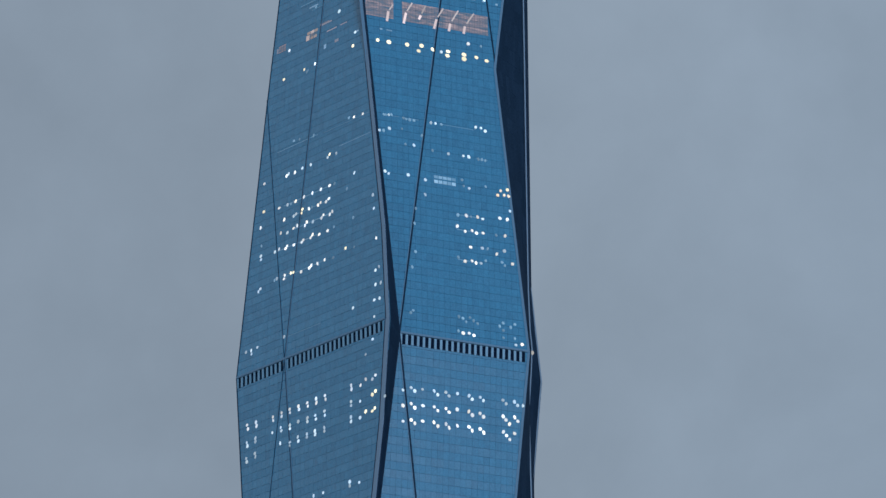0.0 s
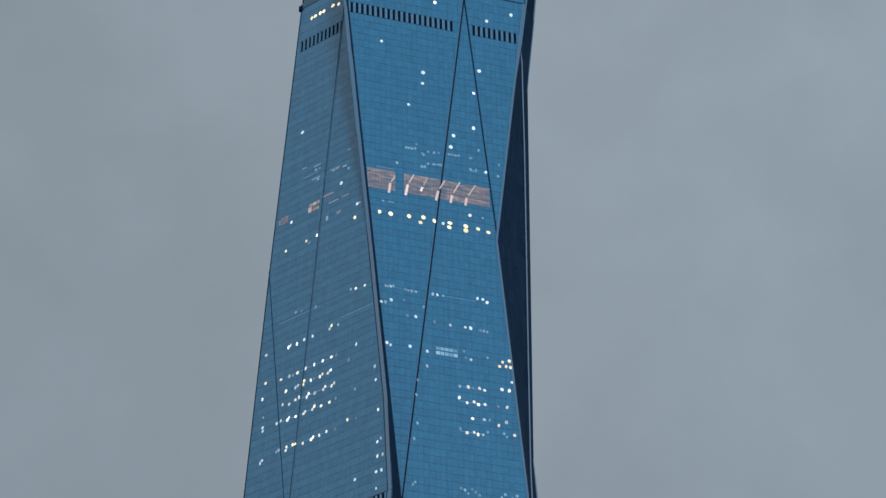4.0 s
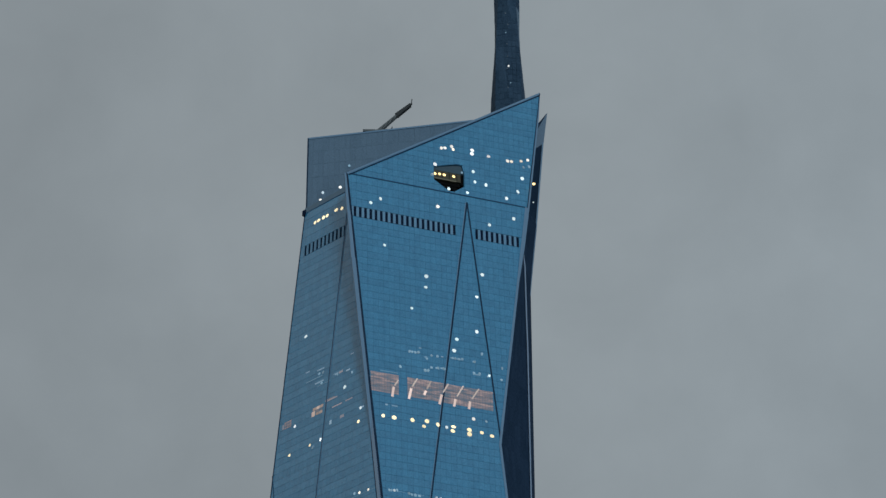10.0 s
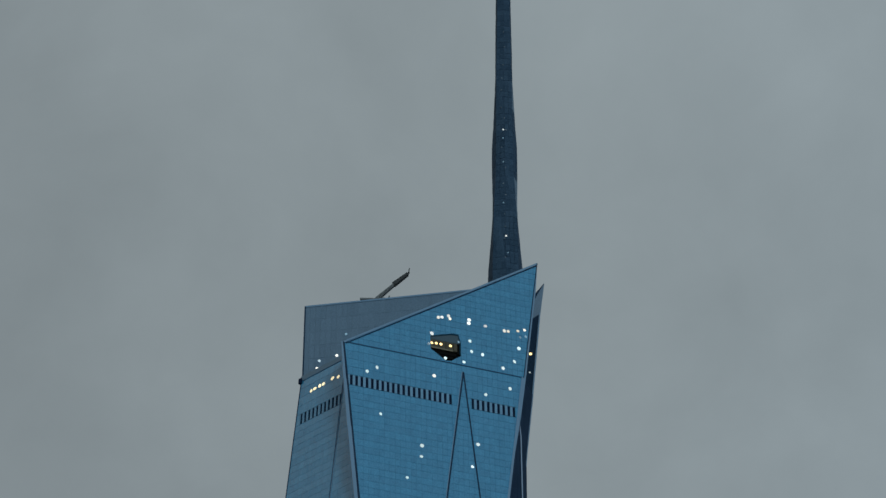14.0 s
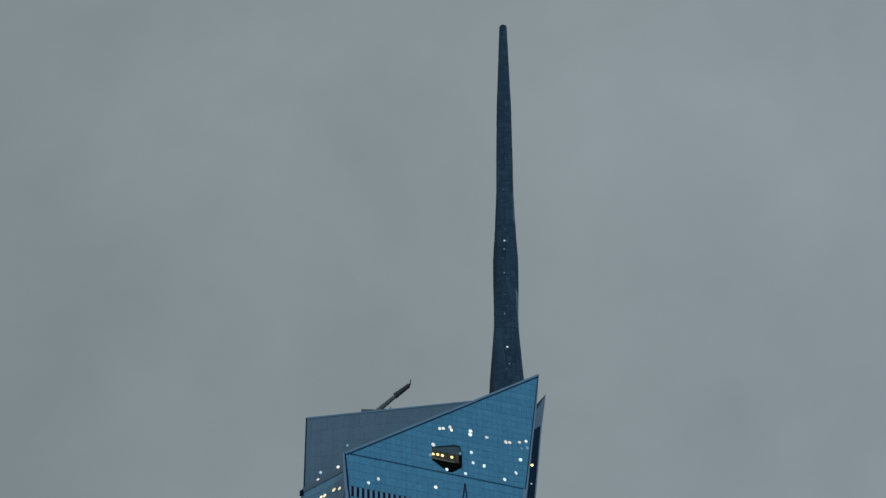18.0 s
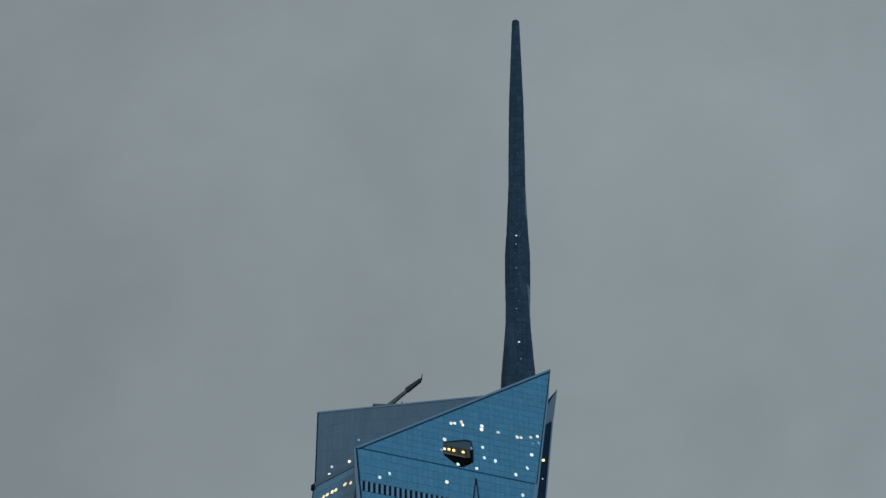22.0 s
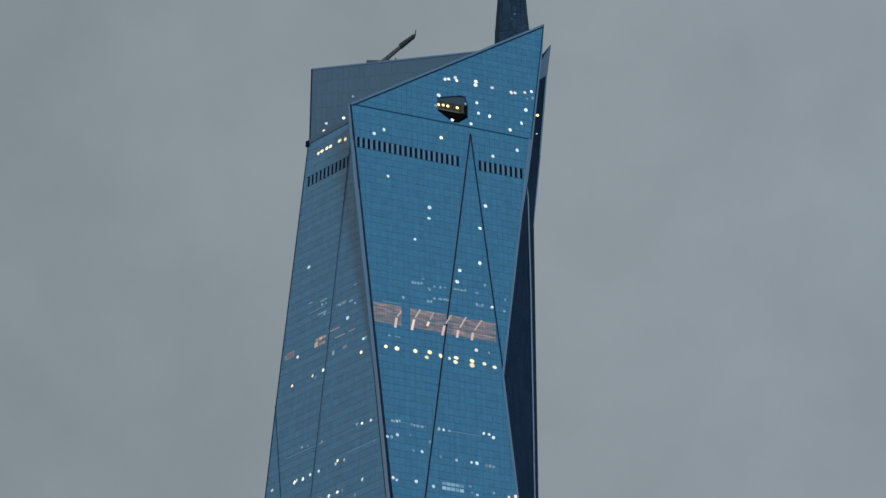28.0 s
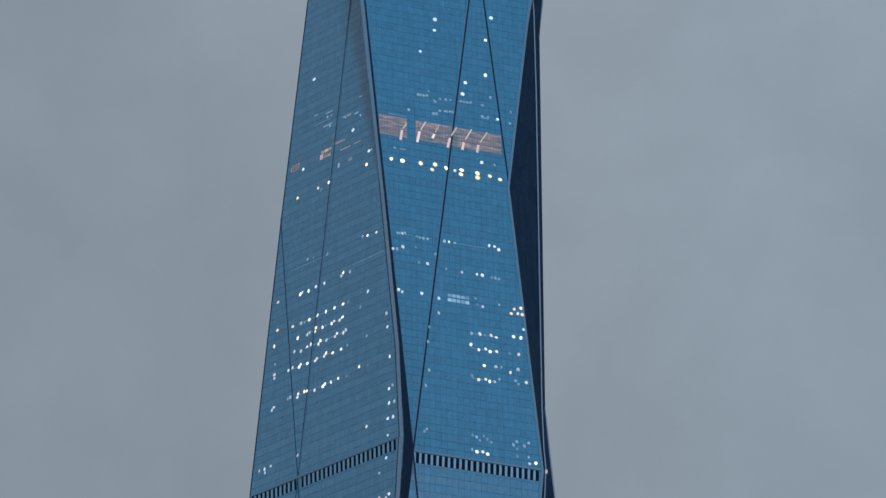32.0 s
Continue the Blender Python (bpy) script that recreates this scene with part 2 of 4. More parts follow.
# outlines in (u, z) above the belt
W_LEFT = ((0.0, BELT), (4.98, MID - 1), (10.94, DECK + 0.9))
W_RIGHT = ((50.8, BELT), (48.2, 366.0), (27.4, DECK + 0.9))
W_FOLD_TOP = (27.4, DECK)
W_KNOT = (16.52, BELT)
S_LEFT = ((0.0, BELT), (-14.04, DECK))
S_RIGHT = ((32.84, BELT), (26.33, MID + 1), (36.1, DECK))
S_APEX = (19.07, 494.9)
SAIL_TIP = (41.19, 537.6)


def mirrored(p):
    return (p[0], 2 * BELT - p[1])


def edge_u(line, z):
    """u of an outline at height z, mirrored below the belt."""
    z = BELT + abs(z - BELT)
    for (u0, z0), (u1, z1) in zip(line, line[1:]):
        if z <= z1 or (u1, z1) == line[-1]:
            return u0 + (u1 - u0) * (z - z0) / (z1 - z0)


def ring(z):
    """The tower's outline at a height, from the west face round to the back."""
    h = abs(z - BELT)
    w0, w1 = WEST.at(edge_u(W_LEFT, z), z), WEST.at(edge_u(W_RIGHT, z), z)
    s0, s1 = SOUTH.at(edge_u(S_LEFT, z), z), SOUTH.at(edge_u(S_RIGHT, z), z)
    e = Vector((20.9 - 0.006 * h + max(0.0, 0.12 * (h - 143)), 716.0, z))
    fx = 21.8 + max(0.0, 2.25 - 0.088 * h) + max(0.0, 0.0965 * (h - 135))
    f = Vector((fx, 722.0, z))
    b0, b1, b2 = Vector((21.5 - 0.01 * h, 753 - 0.03 * h, z)), Vector((-24, 766 - 0.06 * h, z)), Vector((-45 + 0.06 * h, 742 - 0.03 * h, z))
    return [w0, w1, s0, s1, e, f, b0, b1, b2]


tower = new("skyscraper")
tower.location = (-8, 728, 0)
tagged(tower, "tall faceted blue glass skyscraper with lit windows at dusk", "skyscraper")


def whole_ring(z):
    """The outline at any height; the lowest module widens again to the ground."""
    low = 2 * BELT - DECK
    if z >= low:
        return ring(z)
    return [Vector((p.x, p.y, z)) for p in ring(low + (low - z) * 0.8)]


def core():
    """The solid body behind the cladding, down to the ground."""
    heights = [DECK - (2 * DECK - 2 * BELT) * i / 80 for i in range(81)]
    heights += [100, 26, 0]
    rings = []
    for z in heights:
        r = whole_ring(z)
        c = sum(r, Vector()) / len(r)
        r = [p + (c - p).normalized() * 0.5 for p in r]
        r[1] -= WEST.d * 1.2          # keep clear of the corner groove
        r[2] += Vector((-0.9, 0, 0))
        rings.append(r)
    verts, faces, n = [], [], len(rings[0])
    for r in rings:
        verts += [tuple(p) for p in r]
    for i in range(len(rings) - 1):
        for j in range(n):
            k = (j + 1) % n
            faces.append((i * n + j, (i + 1) * n + j, (i + 1) * n + k, i * n + k))
    faces.append(tuple(range(n)))
    return part_from("tower_core", verts, faces, MULLION, tower, "dark blue metal frame behind the glass")


core()

# ---- glass cladding ----
HOLE = ((10.0, 504.9), (16.0, 507.0), (17.9, 507.1), (18.5, 504.4), (18.5, 500.0), (15.6, 497.7), (14.2, 497.6), (10.1, 500.5))   # opening in the south sail


def outside(poly, hole):
    """The convex pieces of a polygon that are left round a convex hole, given clockwise."""
    out, rest = [], poly
    for p, q in zip(hole, hole[1:] + hole[:1]):
        a, b = q[1] - p[1], p[0] - q[0]
        if all(a * r[0] + b * r[1] <= a * p[0] + b * p[1] + 1e-6 for r in poly):
            return [poly]
    for p, q in zip(hole, hole[1:] + hole[:1]):
        a, b = q[1] - p[1], p[0] - q[0]
        c = a * p[0] + b * p[1]
        piece = clip(rest, -a, -b, -c)
        if len(piece) > 2:
            out.append(piece)
        rest = clip(rest, a, b, c)
        if len(rest) < 3:
            break
    return out


def shrink(poly, gap):
    c = (sum(p[0] for p in poly) / len(poly), sum(p[1] for p in poly) / len(poly))
    return [(p[0] + gap * (1 if p[0] < c[0] else -1), p[1] + 2 * gap * (1 if p[1] < c[1] else -1)) for p in poly]


def area(poly):
    return abs(sum(p[0] * q[1] - q[0] * p[1] for p, q in zip(poly, poly[1:] + poly[:1]))) / 2


def add_pane(store, face, poly, rng, gap=0.015):
    if len(poly) < 3 or area(poly) < 0.06:
        return
    poly = shrink(poly, gap)
    cu, cz = sum(p[0] for p in poly) / len(poly), sum(p[1] for p in poly) / len(poly)
    n = face.normal(cz)
    a, b = rng.uniform(-0.008, 0.008), rng.uniform(-0.005, 0.005)
    pts = [face.at(*p) + n * (a * (p[0] - cu) + b * (p[1] - cz)) for p in poly]
    solid(store[0], store[1], pts, n, 0.05, 0.09)


def rows_between(z0, z1, height):
    k = max(1, round((z1 - z0) / height))
    return [(z0 + (z1 - z0) * i / k, z0 + (z1 - z0) * (i + 1) / k) for i in range(k)]


LOW = 2 * BELT - DECK
BELT_H = 3.3
HIGH0, HIGH1 = 483.2, 486.6


def slots_deep(z0, z1):
    """Whether a stretch of the wall holds vent slots, which need room behind them."""
    return z0 < BELT + 0.1 and z1 > BELT - BELT_H or z0 < HIGH1 and z1 > HIGH0


def clad(face, left, right, top, name, single, slots, hole=None, cap=None):
    """Panes and spandrels floor by floor between two outlines. single(z) names the floors whose whole panes are objects of their own."""
    rng = random.Random(len(name) * 7)
    wall = tagged(hang(new(name, bpy.data.meshes.new(name)), tower), "leaning wall of blue glass panes in thin dark joints")
    backing = ([], [])
    panes, spandrels, fins = ([], []), ([], []), []
    shared = {}
    rows = rows_between(LOW, BELT - BELT_H, FLOOR) + rows_between(BELT, HIGH0, FLOOR) + rows_between(HIGH1, top, FLOOR + 1)
    belts = [(BELT - BELT_H, BELT, slots[0]), (HIGH0, HIGH1, slots[1])]
    for z0, z1 in rows:
        zm = (z0 + z1) / 2
        ul = min(edge_u(left, z0), edge_u(left, z1))
        ur = max(edge_u(right, z0), edge_u(right, z1))
        sp = (z0 + z1) / 2
        for k in range(math.floor(ul / MODULE), math.ceil(ur / MODULE)):
            for lo, hi, store in ((z0, sp, spandrels), (sp, z1, panes)):
                cell = [(k * MODULE, lo), ((k + 1) * MODULE, lo), ((k + 1) * MODULE, hi), (k * MODULE, hi)]
                whole = area(cell)
                a, b = (edge_u(left, lo), lo), (edge_u(left, hi), hi)
                cell = left_of(cell, a, b)
                if len(cell) > 2:
                    cell = right_of(cell, (edge_u(right, lo), lo), (edge_u(right, hi), hi))
                if len(cell) == 4 and single(zm, k) and area(cell) > whole * 0.999:
                    key = (store is panes, round(hi - lo, 2))
                    if key not in shared:
                        v, f = [], []
                        w, h = MODULE / 2 - 0.015, (hi - lo) / 2 - 0.03
                        solid(v, f, [Vector((-w, -h, 0)), Vector((w, -h, 0)), Vector((w, h, 0)), Vector((-w, h, 0))], Vector((0, 0, 1)), 0.05, 0.09)
                        shared[key] = bpy.data.meshes.new("pane" if store is panes else "spandrel")
                        shared[key].from_pydata(v, [], f)
                        shared[key].materials.append(GLASS if store is panes else SPANDREL)
                    ob = hang(new(shared[key].name.split(".")[0], shared[key]), wall)
                    n = face.normal(zm)
                    up = n.cross(face.d).normalized()
                    m = Matrix((face.d, up, n)).transposed().to_4x4()
                    m.translation = face.at((k + 0.5) * MODULE, (lo + hi) / 2)
                    ob.matrix_basis = m @ pose(0, 0, 0, rng.uniform(-0.3, 0.3), rng.uniform(-0.45, 0.45), 0)
                else:
                    add_pane(store, face, cell, rng)
    for z0, z1, runs in belts:
        ul, ur = max(edge_u(left, z0), edge_u(left, z1)), min(edge_u(right, z0), edge_u(right, z1))
        cuts, wide = [], 0.40 if z0 < BELT else 0.35
        for first, count in runs:
            cuts += [(first + i * MODULE - wide, first + i * MODULE + wide) for i in range(count)]
        u, sill = ul, 0.62 if z0 < BELT else 0.1
        for c0, c1 in cuts + [(ur, ur)]:
            while c0 - u > 0.1:
                step = min(MODULE, c0 - u)
                store = fins if cuts and cuts[0][0] - 1.6 < u < cuts[-1][1] and step < 1.2 else panes
                if store is fins:
                    fins.append(([], [], BELT_PANEL if z0 < BELT else HIGH_PANEL))
                    add_pane(fins[-1][:2], face, [(u, z0 + sill), (u + step, z0 + sill), (u + step, z1), (u, z1)], rng)
                    add_pane(spandrels, face, [(u, z0), (u + step, z0), (u + step, z0 + sill), (u, z0 + sill)], rng)
                else:
                    add_pane(store, face, [(u, z0), (u + step, z0), (u + step, z1), (u, z1)], rng)
                u += step
            u = c1
        for c0, c1 in cuts:
            n = face.normal(z1)
            slot = hang(new("vent_slot", bpy.data.meshes.new("vent_slot")), wall)
            v, f = [], []
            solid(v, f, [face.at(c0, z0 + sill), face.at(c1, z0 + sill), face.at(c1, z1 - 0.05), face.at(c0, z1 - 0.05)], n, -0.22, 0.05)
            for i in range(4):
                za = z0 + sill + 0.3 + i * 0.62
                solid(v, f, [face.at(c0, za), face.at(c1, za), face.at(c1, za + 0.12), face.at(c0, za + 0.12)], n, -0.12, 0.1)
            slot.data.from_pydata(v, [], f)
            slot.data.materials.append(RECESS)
            tagged(slot, "black louvred vent slot")
            add_pane(spandrels, face, [(c0, z0), (c1, z0), (c1, z0 + sill), (c0, z0 + sill)], rng, 0.01)
    if cap:
        for z0, z1 in rows_between(top, cap[1][1], FLOOR):
            for k in range(math.floor(cap[0][0] / MODULE), math.ceil(cap[1][0] / MODULE) + 1):
                for lo, hi, store in ((z0, (z0 + z1) / 2, spandrels), ((z0 + z1) / 2, z1, panes)):
                    cell = [(k * MODULE, lo), ((k + 1) * MODULE, lo), ((k + 1) * MODULE, hi), (k * MODULE, hi)]
                    cell = clip_sail(cell)
                    if len(cell) < 3:
                        continue
                    for piece in outside(cell, hole):
                        add_pane(store, face, piece, rng)
    for z0, z1 in rows_between(LOW, BELT, 7.8) + rows_between(BELT, top, 7.8):   # metal sheet behind the panes
        quad = [face.at(edge_u(left, z0) + 0.05, z0), face.at(edge_u(right, z0) - 0.05, z0), face.at(edge_u(right, z1) - 0.05, z1), face.at(edge_u(left, z1) + 0.05, z1)]
        solid(backing[0], backing[1], quad, face.normal((z0 + z1) / 2), -0.035 if not slots_deep(z0, z1) else -0.28, 0.12)
    wall.data.from_pydata(*[backing[0], [], backing[1]])
    wall.data.materials.append(MULLION)
    part_from("upper_glazing", *panes, GLASS, wall)["kind"] = "stuff"
    for fin in fins:
        part_from("belt_panel", *fin, wall, "pale metal panel between vent slots")
    part_from("spandrel_glazing", *spandrels, SPANDREL, wall)["kind"] = "stuff"
    return wall


def clip_sail(poly):
    """Keeps a polygon under the sloping top edge of the south sail and inside its far edge."""
    a, b = S_LEFT[-1], SAIL_TIP
    nx, nz = b[1] - a[1], a[0] - b[0]
    poly = clip(poly, nx, nz, nx * a[0] + nz * a[1])
    if len(poly) > 2:
        p = S_RIGHT[-1]
        poly = right_of(poly, p, SAIL_TIP)
    return poly


def near_belt_south(z, k):
    return BELT - 18 < z < BELT + 26


def near_belt_west(z, k):
    return BELT - 14 < z < BELT + 18


west_wall = clad(WEST, W_LEFT, W_RIGHT, DECK + 0.9, "west_wall", near_belt_west,
                 (((1.30, 11), (18.05, 22)), ((12.12, 11),)))
south_wall = clad(SOUTH, S_LEFT, S_RIGHT, DECK, "south_wall", near_belt_south,
                  (((1.12, 22),), ((-11.9, 20), (21.53, 9))), HOLE, (S_LEFT[-1], SAIL_TIP))

# the sail's slab behind its glass, open at the machine bay
v, f = [], []
sail_poly = [S_LEFT[-1], S_RIGHT[-1], SAIL_TIP]
for piece in outside(sail_poly, HOLE):
    solid(v, f, [SOUTH.at(*p) for p in piece], SOUTH.normal(DECK), -0.13, 0.7)
part_from("sail_frame", v, f, MULLION, tower, "slab behind the sloping glass sail")


# ---- navy sides, shade put into their dark colour, between the outlines of the rings ----
def side(name, i, j, lo, hi, step, parts, parent, label):
    """Rows of navy panels between corners i and j of the rings."""
    v, f = [], []
    z = lo
    while z < hi - 0.1:
        z1 = min(z + step, hi)
        a, b = ring(z + 0.012), ring(z1 - 0.012)
        for k in range(parts):
            s, t = k / parts + 0.0008, (k + 1) / parts - 0.0008
            q = [a[i].lerp(a[j], s), a[i].lerp(a[j], t), b[i].lerp(b[j], t), b[i].lerp(b[j], s)]
            n = (q[1] - q[0]).cross(q[3] - q[0])
            if n.length > 1e-4:
                solid(v, f, q, n.normalized(), 0.04, 0.1)
        z = z1
    ob = part_from(name, v, f, SHADE_NAVY, parent, label)
    ob["kind"] = "stuff"
    return ob


for lo, hi in ((LOW, BELT), (BELT, DECK)):
    side("corner_groove", 1, 2, lo, hi, FLOOR, 2, tower, "panels in the corner groove, navy darkened for its shade")
    side("east_wall", 3, 4, lo, hi, FLOOR, 9, tower, "navy panels of the east wall, its shade put into the dark colour")
    side("east_return", 4, 5, lo, hi, FLOOR, 5, tower, "panels beside the east edge, navy darkened for shade")


# ---- plain panelled walls that close the rear and the foot of the tower ----
def closing_wall(name, i, j, lo, hi, columns, label):
    v, f = [], []
    for z0, z1 in rows_between(lo, hi, FLOOR):
        a, b = whole_ring(z0 + 0.03), whole_ring(z1 - 0.03)
        for k in range(columns):
            s, t = k / columns + 0.0012, (k + 1) / columns - 0.0012
            q = [a[i].lerp(a[j], s), a[i].lerp(a[j], t), b[i].lerp(b[j], t), b[i].lerp(b[j], s)]
            solid(v, f, q, (q[1] - q[0]).cross(q[3] - q[0]).normalized(), 0.02, 0.3)
    part_from(name, v, f, SPANDREL, tower, label)["kind"] = "stuff"


for i, j, columns in ((5, 6, 12), (6, 7, 17), (7, 8, 12), (8, 0, 9)):
    closing_wall("rear_wall", i, j, 4.0, DECK - 0.2, columns, "plain blue glass panels of the rear wall")
for i, j, columns in ((0, 1, 18), (1, 2, 3), (2, 3, 14), (3, 4, 4), (4, 5, 3)):
    closing_wall("foot_wall", i, j, 4.0, LOW - 0.1, columns, "plain blue glass panels of the tower's foot")


# ---- edge trims and fold lines ----
def run(face, pts, width, depth, material, name, parent, shift=0.0, label=""):
    """A bar along a line of (u, z) points on a face, one object."""
    v, f = [], []
    for p, q in zip(pts, pts[1:]):
        n = face.normal((p[1] + q[1]) / 2)
        beam(v, f, face.at(p[0] + shift, p[1]), face.at(q[0] + shift, q[1]), width, depth, n)
    return part_from(name, v, f, material, parent, label)


def both(face, pts, width, depth, material, name, parent, shift=0.0, label=""):
    run(face, pts, width, depth, material, name, parent, shift, label)
    run(face, [mirrored(p) for p in pts], width, depth, material, name, parent, shift, label)


W_TOP = W_RIGHT[-1]
for pts, wide in ((W_RIGHT, 0.9), ([mirrored(p) for p in W_RIGHT], 1.1)):
    run(WEST, pts, wide, 0.14, EDGE, "corner_trim", west_wall, -wide / 2, "pale metal corner trim")
    run(WEST, pts, 0.26, 0.12, SEAM, "corner_seam", west_wall, -wide - 0.14)
both(WEST, (W_KNOT, W_FOLD_TOP), 0.19, 0.12, SEAM_SOFT, "fold_line", west_wall)
both(WEST, (W_KNOT, W_LEFT[1]), 0.19, 0.12, SEAM_SOFT, "fold_line", west_wall)
both(WEST, (W_KNOT, W_FOLD_TOP), 0.2, 0.14, TRIM, "fold_trim", west_wall, 0.28)
both(WEST, (W_LEFT[0], W_LEFT[1], W_LEFT[2]), 0.25, 0.12, SEAM, "edge_seam", west_wall, 0.25)
run(WEST, ((0.2, BELT + 0.3), (49.4, BELT + 0.3)), 0.55, 0.2, TRIM, "belt_ledge", west_wall)
run(WEST, ((W_LEFT[2][0] + 0.1, DECK + 1.5), (W_TOP[0] + 0.3, DECK + 1.5)), 1.5, 0.12, PALE, "coping", west_wall)
run(WEST, ((W_LEFT[2][0], DECK + 0.45), (W_TOP[0], DECK + 0.6)), 0.14, 0.1, SEAM_SOFT, "coping_seam", west_wall)

both(SOUTH, S_LEFT, 0.3, 0.12, SEAM, "corner_seam", south_wall, 0.08)
both(SOUTH, (S_LEFT[0], S_APEX), 0.39, 0.13, SEAM, "fold_line", south_wall)
both(SOUTH, (S_RIGHT[1], S_APEX), 0.37, 0.13, SEAM, "fold_line", south_wall)
both(SOUTH, (S_LEFT[0], S_APEX), 0.16, 0.11, TRIM, "fold_trim", south_wall, -0.34)
both(SOUTH, S_RIGHT, 0.6, 0.14, TRIM, "edge_trim", south_wall, -0.3, "pale metal edge trim")
run(SOUTH, ((0.2, BELT + 0.3), (32.6, BELT + 0.3)), 0.55, 0.2, TRIM, "belt_ledge", south_wall)
run(SOUTH, (S_LEFT[-1], S_RIGHT[-1]), 0.36, 0.13, SEAM_SOFT, "deck_seam", south_wall)
run(SOUTH, ((S_LEFT[-1][0], DECK - 0.15), (SAIL_TIP[0], SAIL_TIP[1] - 0.15)), 0.55, 0.2, TRIM, "sail_coping", south_wall)
run(SOUTH, ((S_LEFT[-1][0] + 0.5, DECK - 0.5), (SAIL_TIP[0], SAIL_TIP[1] - 0.75)), 0.3, 0.13, SEAM, "sail_seam", south_wall)
v, f = [], []
RETURN = ((472.0, 0.05), (484.0, 0.5), (DECK, 0.62), (528.0, 0.55), (SAIL_TIP[1], 0.1))
for (z0, w0), (z1, w1) in zip(RETURN, RETURN[1:]):
    ends = []
    for z in (z0, z1):
        p, q = (S_RIGHT[1], S_RIGHT[2]) if z <= DECK else (S_RIGHT[2], SAIL_TIP)
        ends.append(p[0] + (q[0] - p[0]) * (z - p[1]) / (q[1] - p[1]))
    solid(v, f, [SOUTH.at(ends[0], z0), SOUTH.at(ends[0] + w0, z0), SOUTH.at(ends[1] + w1, z1), SOUTH.at(ends[1], z1)], SOUTH.normal(DECK), 0.05, 0.4)
part_from("edge_return", v, f, TRIM, south_wall, "pale metal return along the wall's edge")
run(SOUTH, (S_RIGHT[-1], SAIL_TIP), 0.2, 0.2, SEAM, "sail_edge", south_wall)


# the corner groove's shade goes on as a narrow navy strip where the two walls meet
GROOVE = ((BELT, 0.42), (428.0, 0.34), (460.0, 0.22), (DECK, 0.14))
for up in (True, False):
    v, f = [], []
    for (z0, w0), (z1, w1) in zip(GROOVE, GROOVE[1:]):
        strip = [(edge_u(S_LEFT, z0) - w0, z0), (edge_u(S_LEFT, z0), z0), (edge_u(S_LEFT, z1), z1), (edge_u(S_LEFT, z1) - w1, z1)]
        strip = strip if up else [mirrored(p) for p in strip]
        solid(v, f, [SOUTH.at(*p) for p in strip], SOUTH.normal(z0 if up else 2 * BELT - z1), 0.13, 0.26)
    part_from("groove_strip", v, f, SHADE_NAVY, south_wall, "flat dark navy strip that stands for shade along the corner")

# pale fin where the south wall stands out past the west wall
v, f = [], []
FIN = ((405.0, 0.9), (445.0, 1.0), (470.0, 1.05), (485.0, 0.85), (DECK, 0.5))
for (z0, w0), (z1, w1) in zip(FIN, FIN[1:]):
    a, b = edge_u(S_LEFT, z0) - 0.3, edge_u(S_LEFT, z1) - 0.2
    solid(v, f, [SOUTH.at(a - w0, z0), SOUTH.at(a, z0), SOUTH.at(b, z1), SOUTH.at(b - w1, z1)], SOUTH.normal(z0), 0.02, 0.45)
part_from("corner_fin", v, f, TRIM, south_wall, "pale metal fin along the corner")

# pale trim down the navy side, with its bend at the belt
EAST_LINE = ((LOW, 21.3), (307.2, 20.92), (320.6, 20.71), (330.0, 20.57), (340.1, 21.26), (346.6, 21.55), (351.5, 21.15), (362.0, 20.85),
             (396.2, 20.70), (419.1, 20.65), (440.7, 20.58), (453.2, 20.55), (464.8, 20.40), (473.7, 20.30), (479.6, 20.25), (483.1, 19.92))
v, f = [], []
for (z0, x0), (z1, x1) in zip(EAST_LINE, EAST_LINE[1:]):
    beam(v, f, Vector((x0, 715.8, z0)), Vector((x1, 715.8, z1)), 0.32, 0.16, Vector((0.3, -0.95, 0)))
part_from("east_trim", v, f, EDGE, tower, "pale metal edge trim on the navy side")


# pale outer fin of the navy side, round the belt
v, f = [], []
for lo, hi in ((BELT - 25.5, BELT - 0.01), (BELT + 0.01, BELT + 25.5)):
    a, b = ring(lo)[5], ring(hi)[5]
    a.y = b.y = 720.9
    wide = Vector((0.34, 0, 0))
    solid(v, f, [a - wide, a, b, b - wide], Vector((0, -1, 0)), 0.0, 1.2)
part_from("outer_fin", v, f, EDGE, tower, "pale metal fin on the outer edge by the belt")

v, f = [], []
FIN_EDGE = [(ring(z)[5].x, z) for z in (474.0, 480.0, 488.0, DECK)] + [(25.0, 510.4), (26.15, 523.9)]
for (x0, z0), (x1, z1) in zip(FIN_EDGE, FIN_EDGE[1:]):
    solid(v, f, [Vector((x0 - 0.34, 721.4, z0)), Vector((x0, 721.4, z0)), Vector((x1, 721.4, z1)), Vector((x1 - 0.34, 721.4, z1))], Vector((0, -1, 0)), 0.0, 1.0)
part_from("upper_fin", v, f, TRIM, tower, "grey-blue fin on the outer edge below the sail")

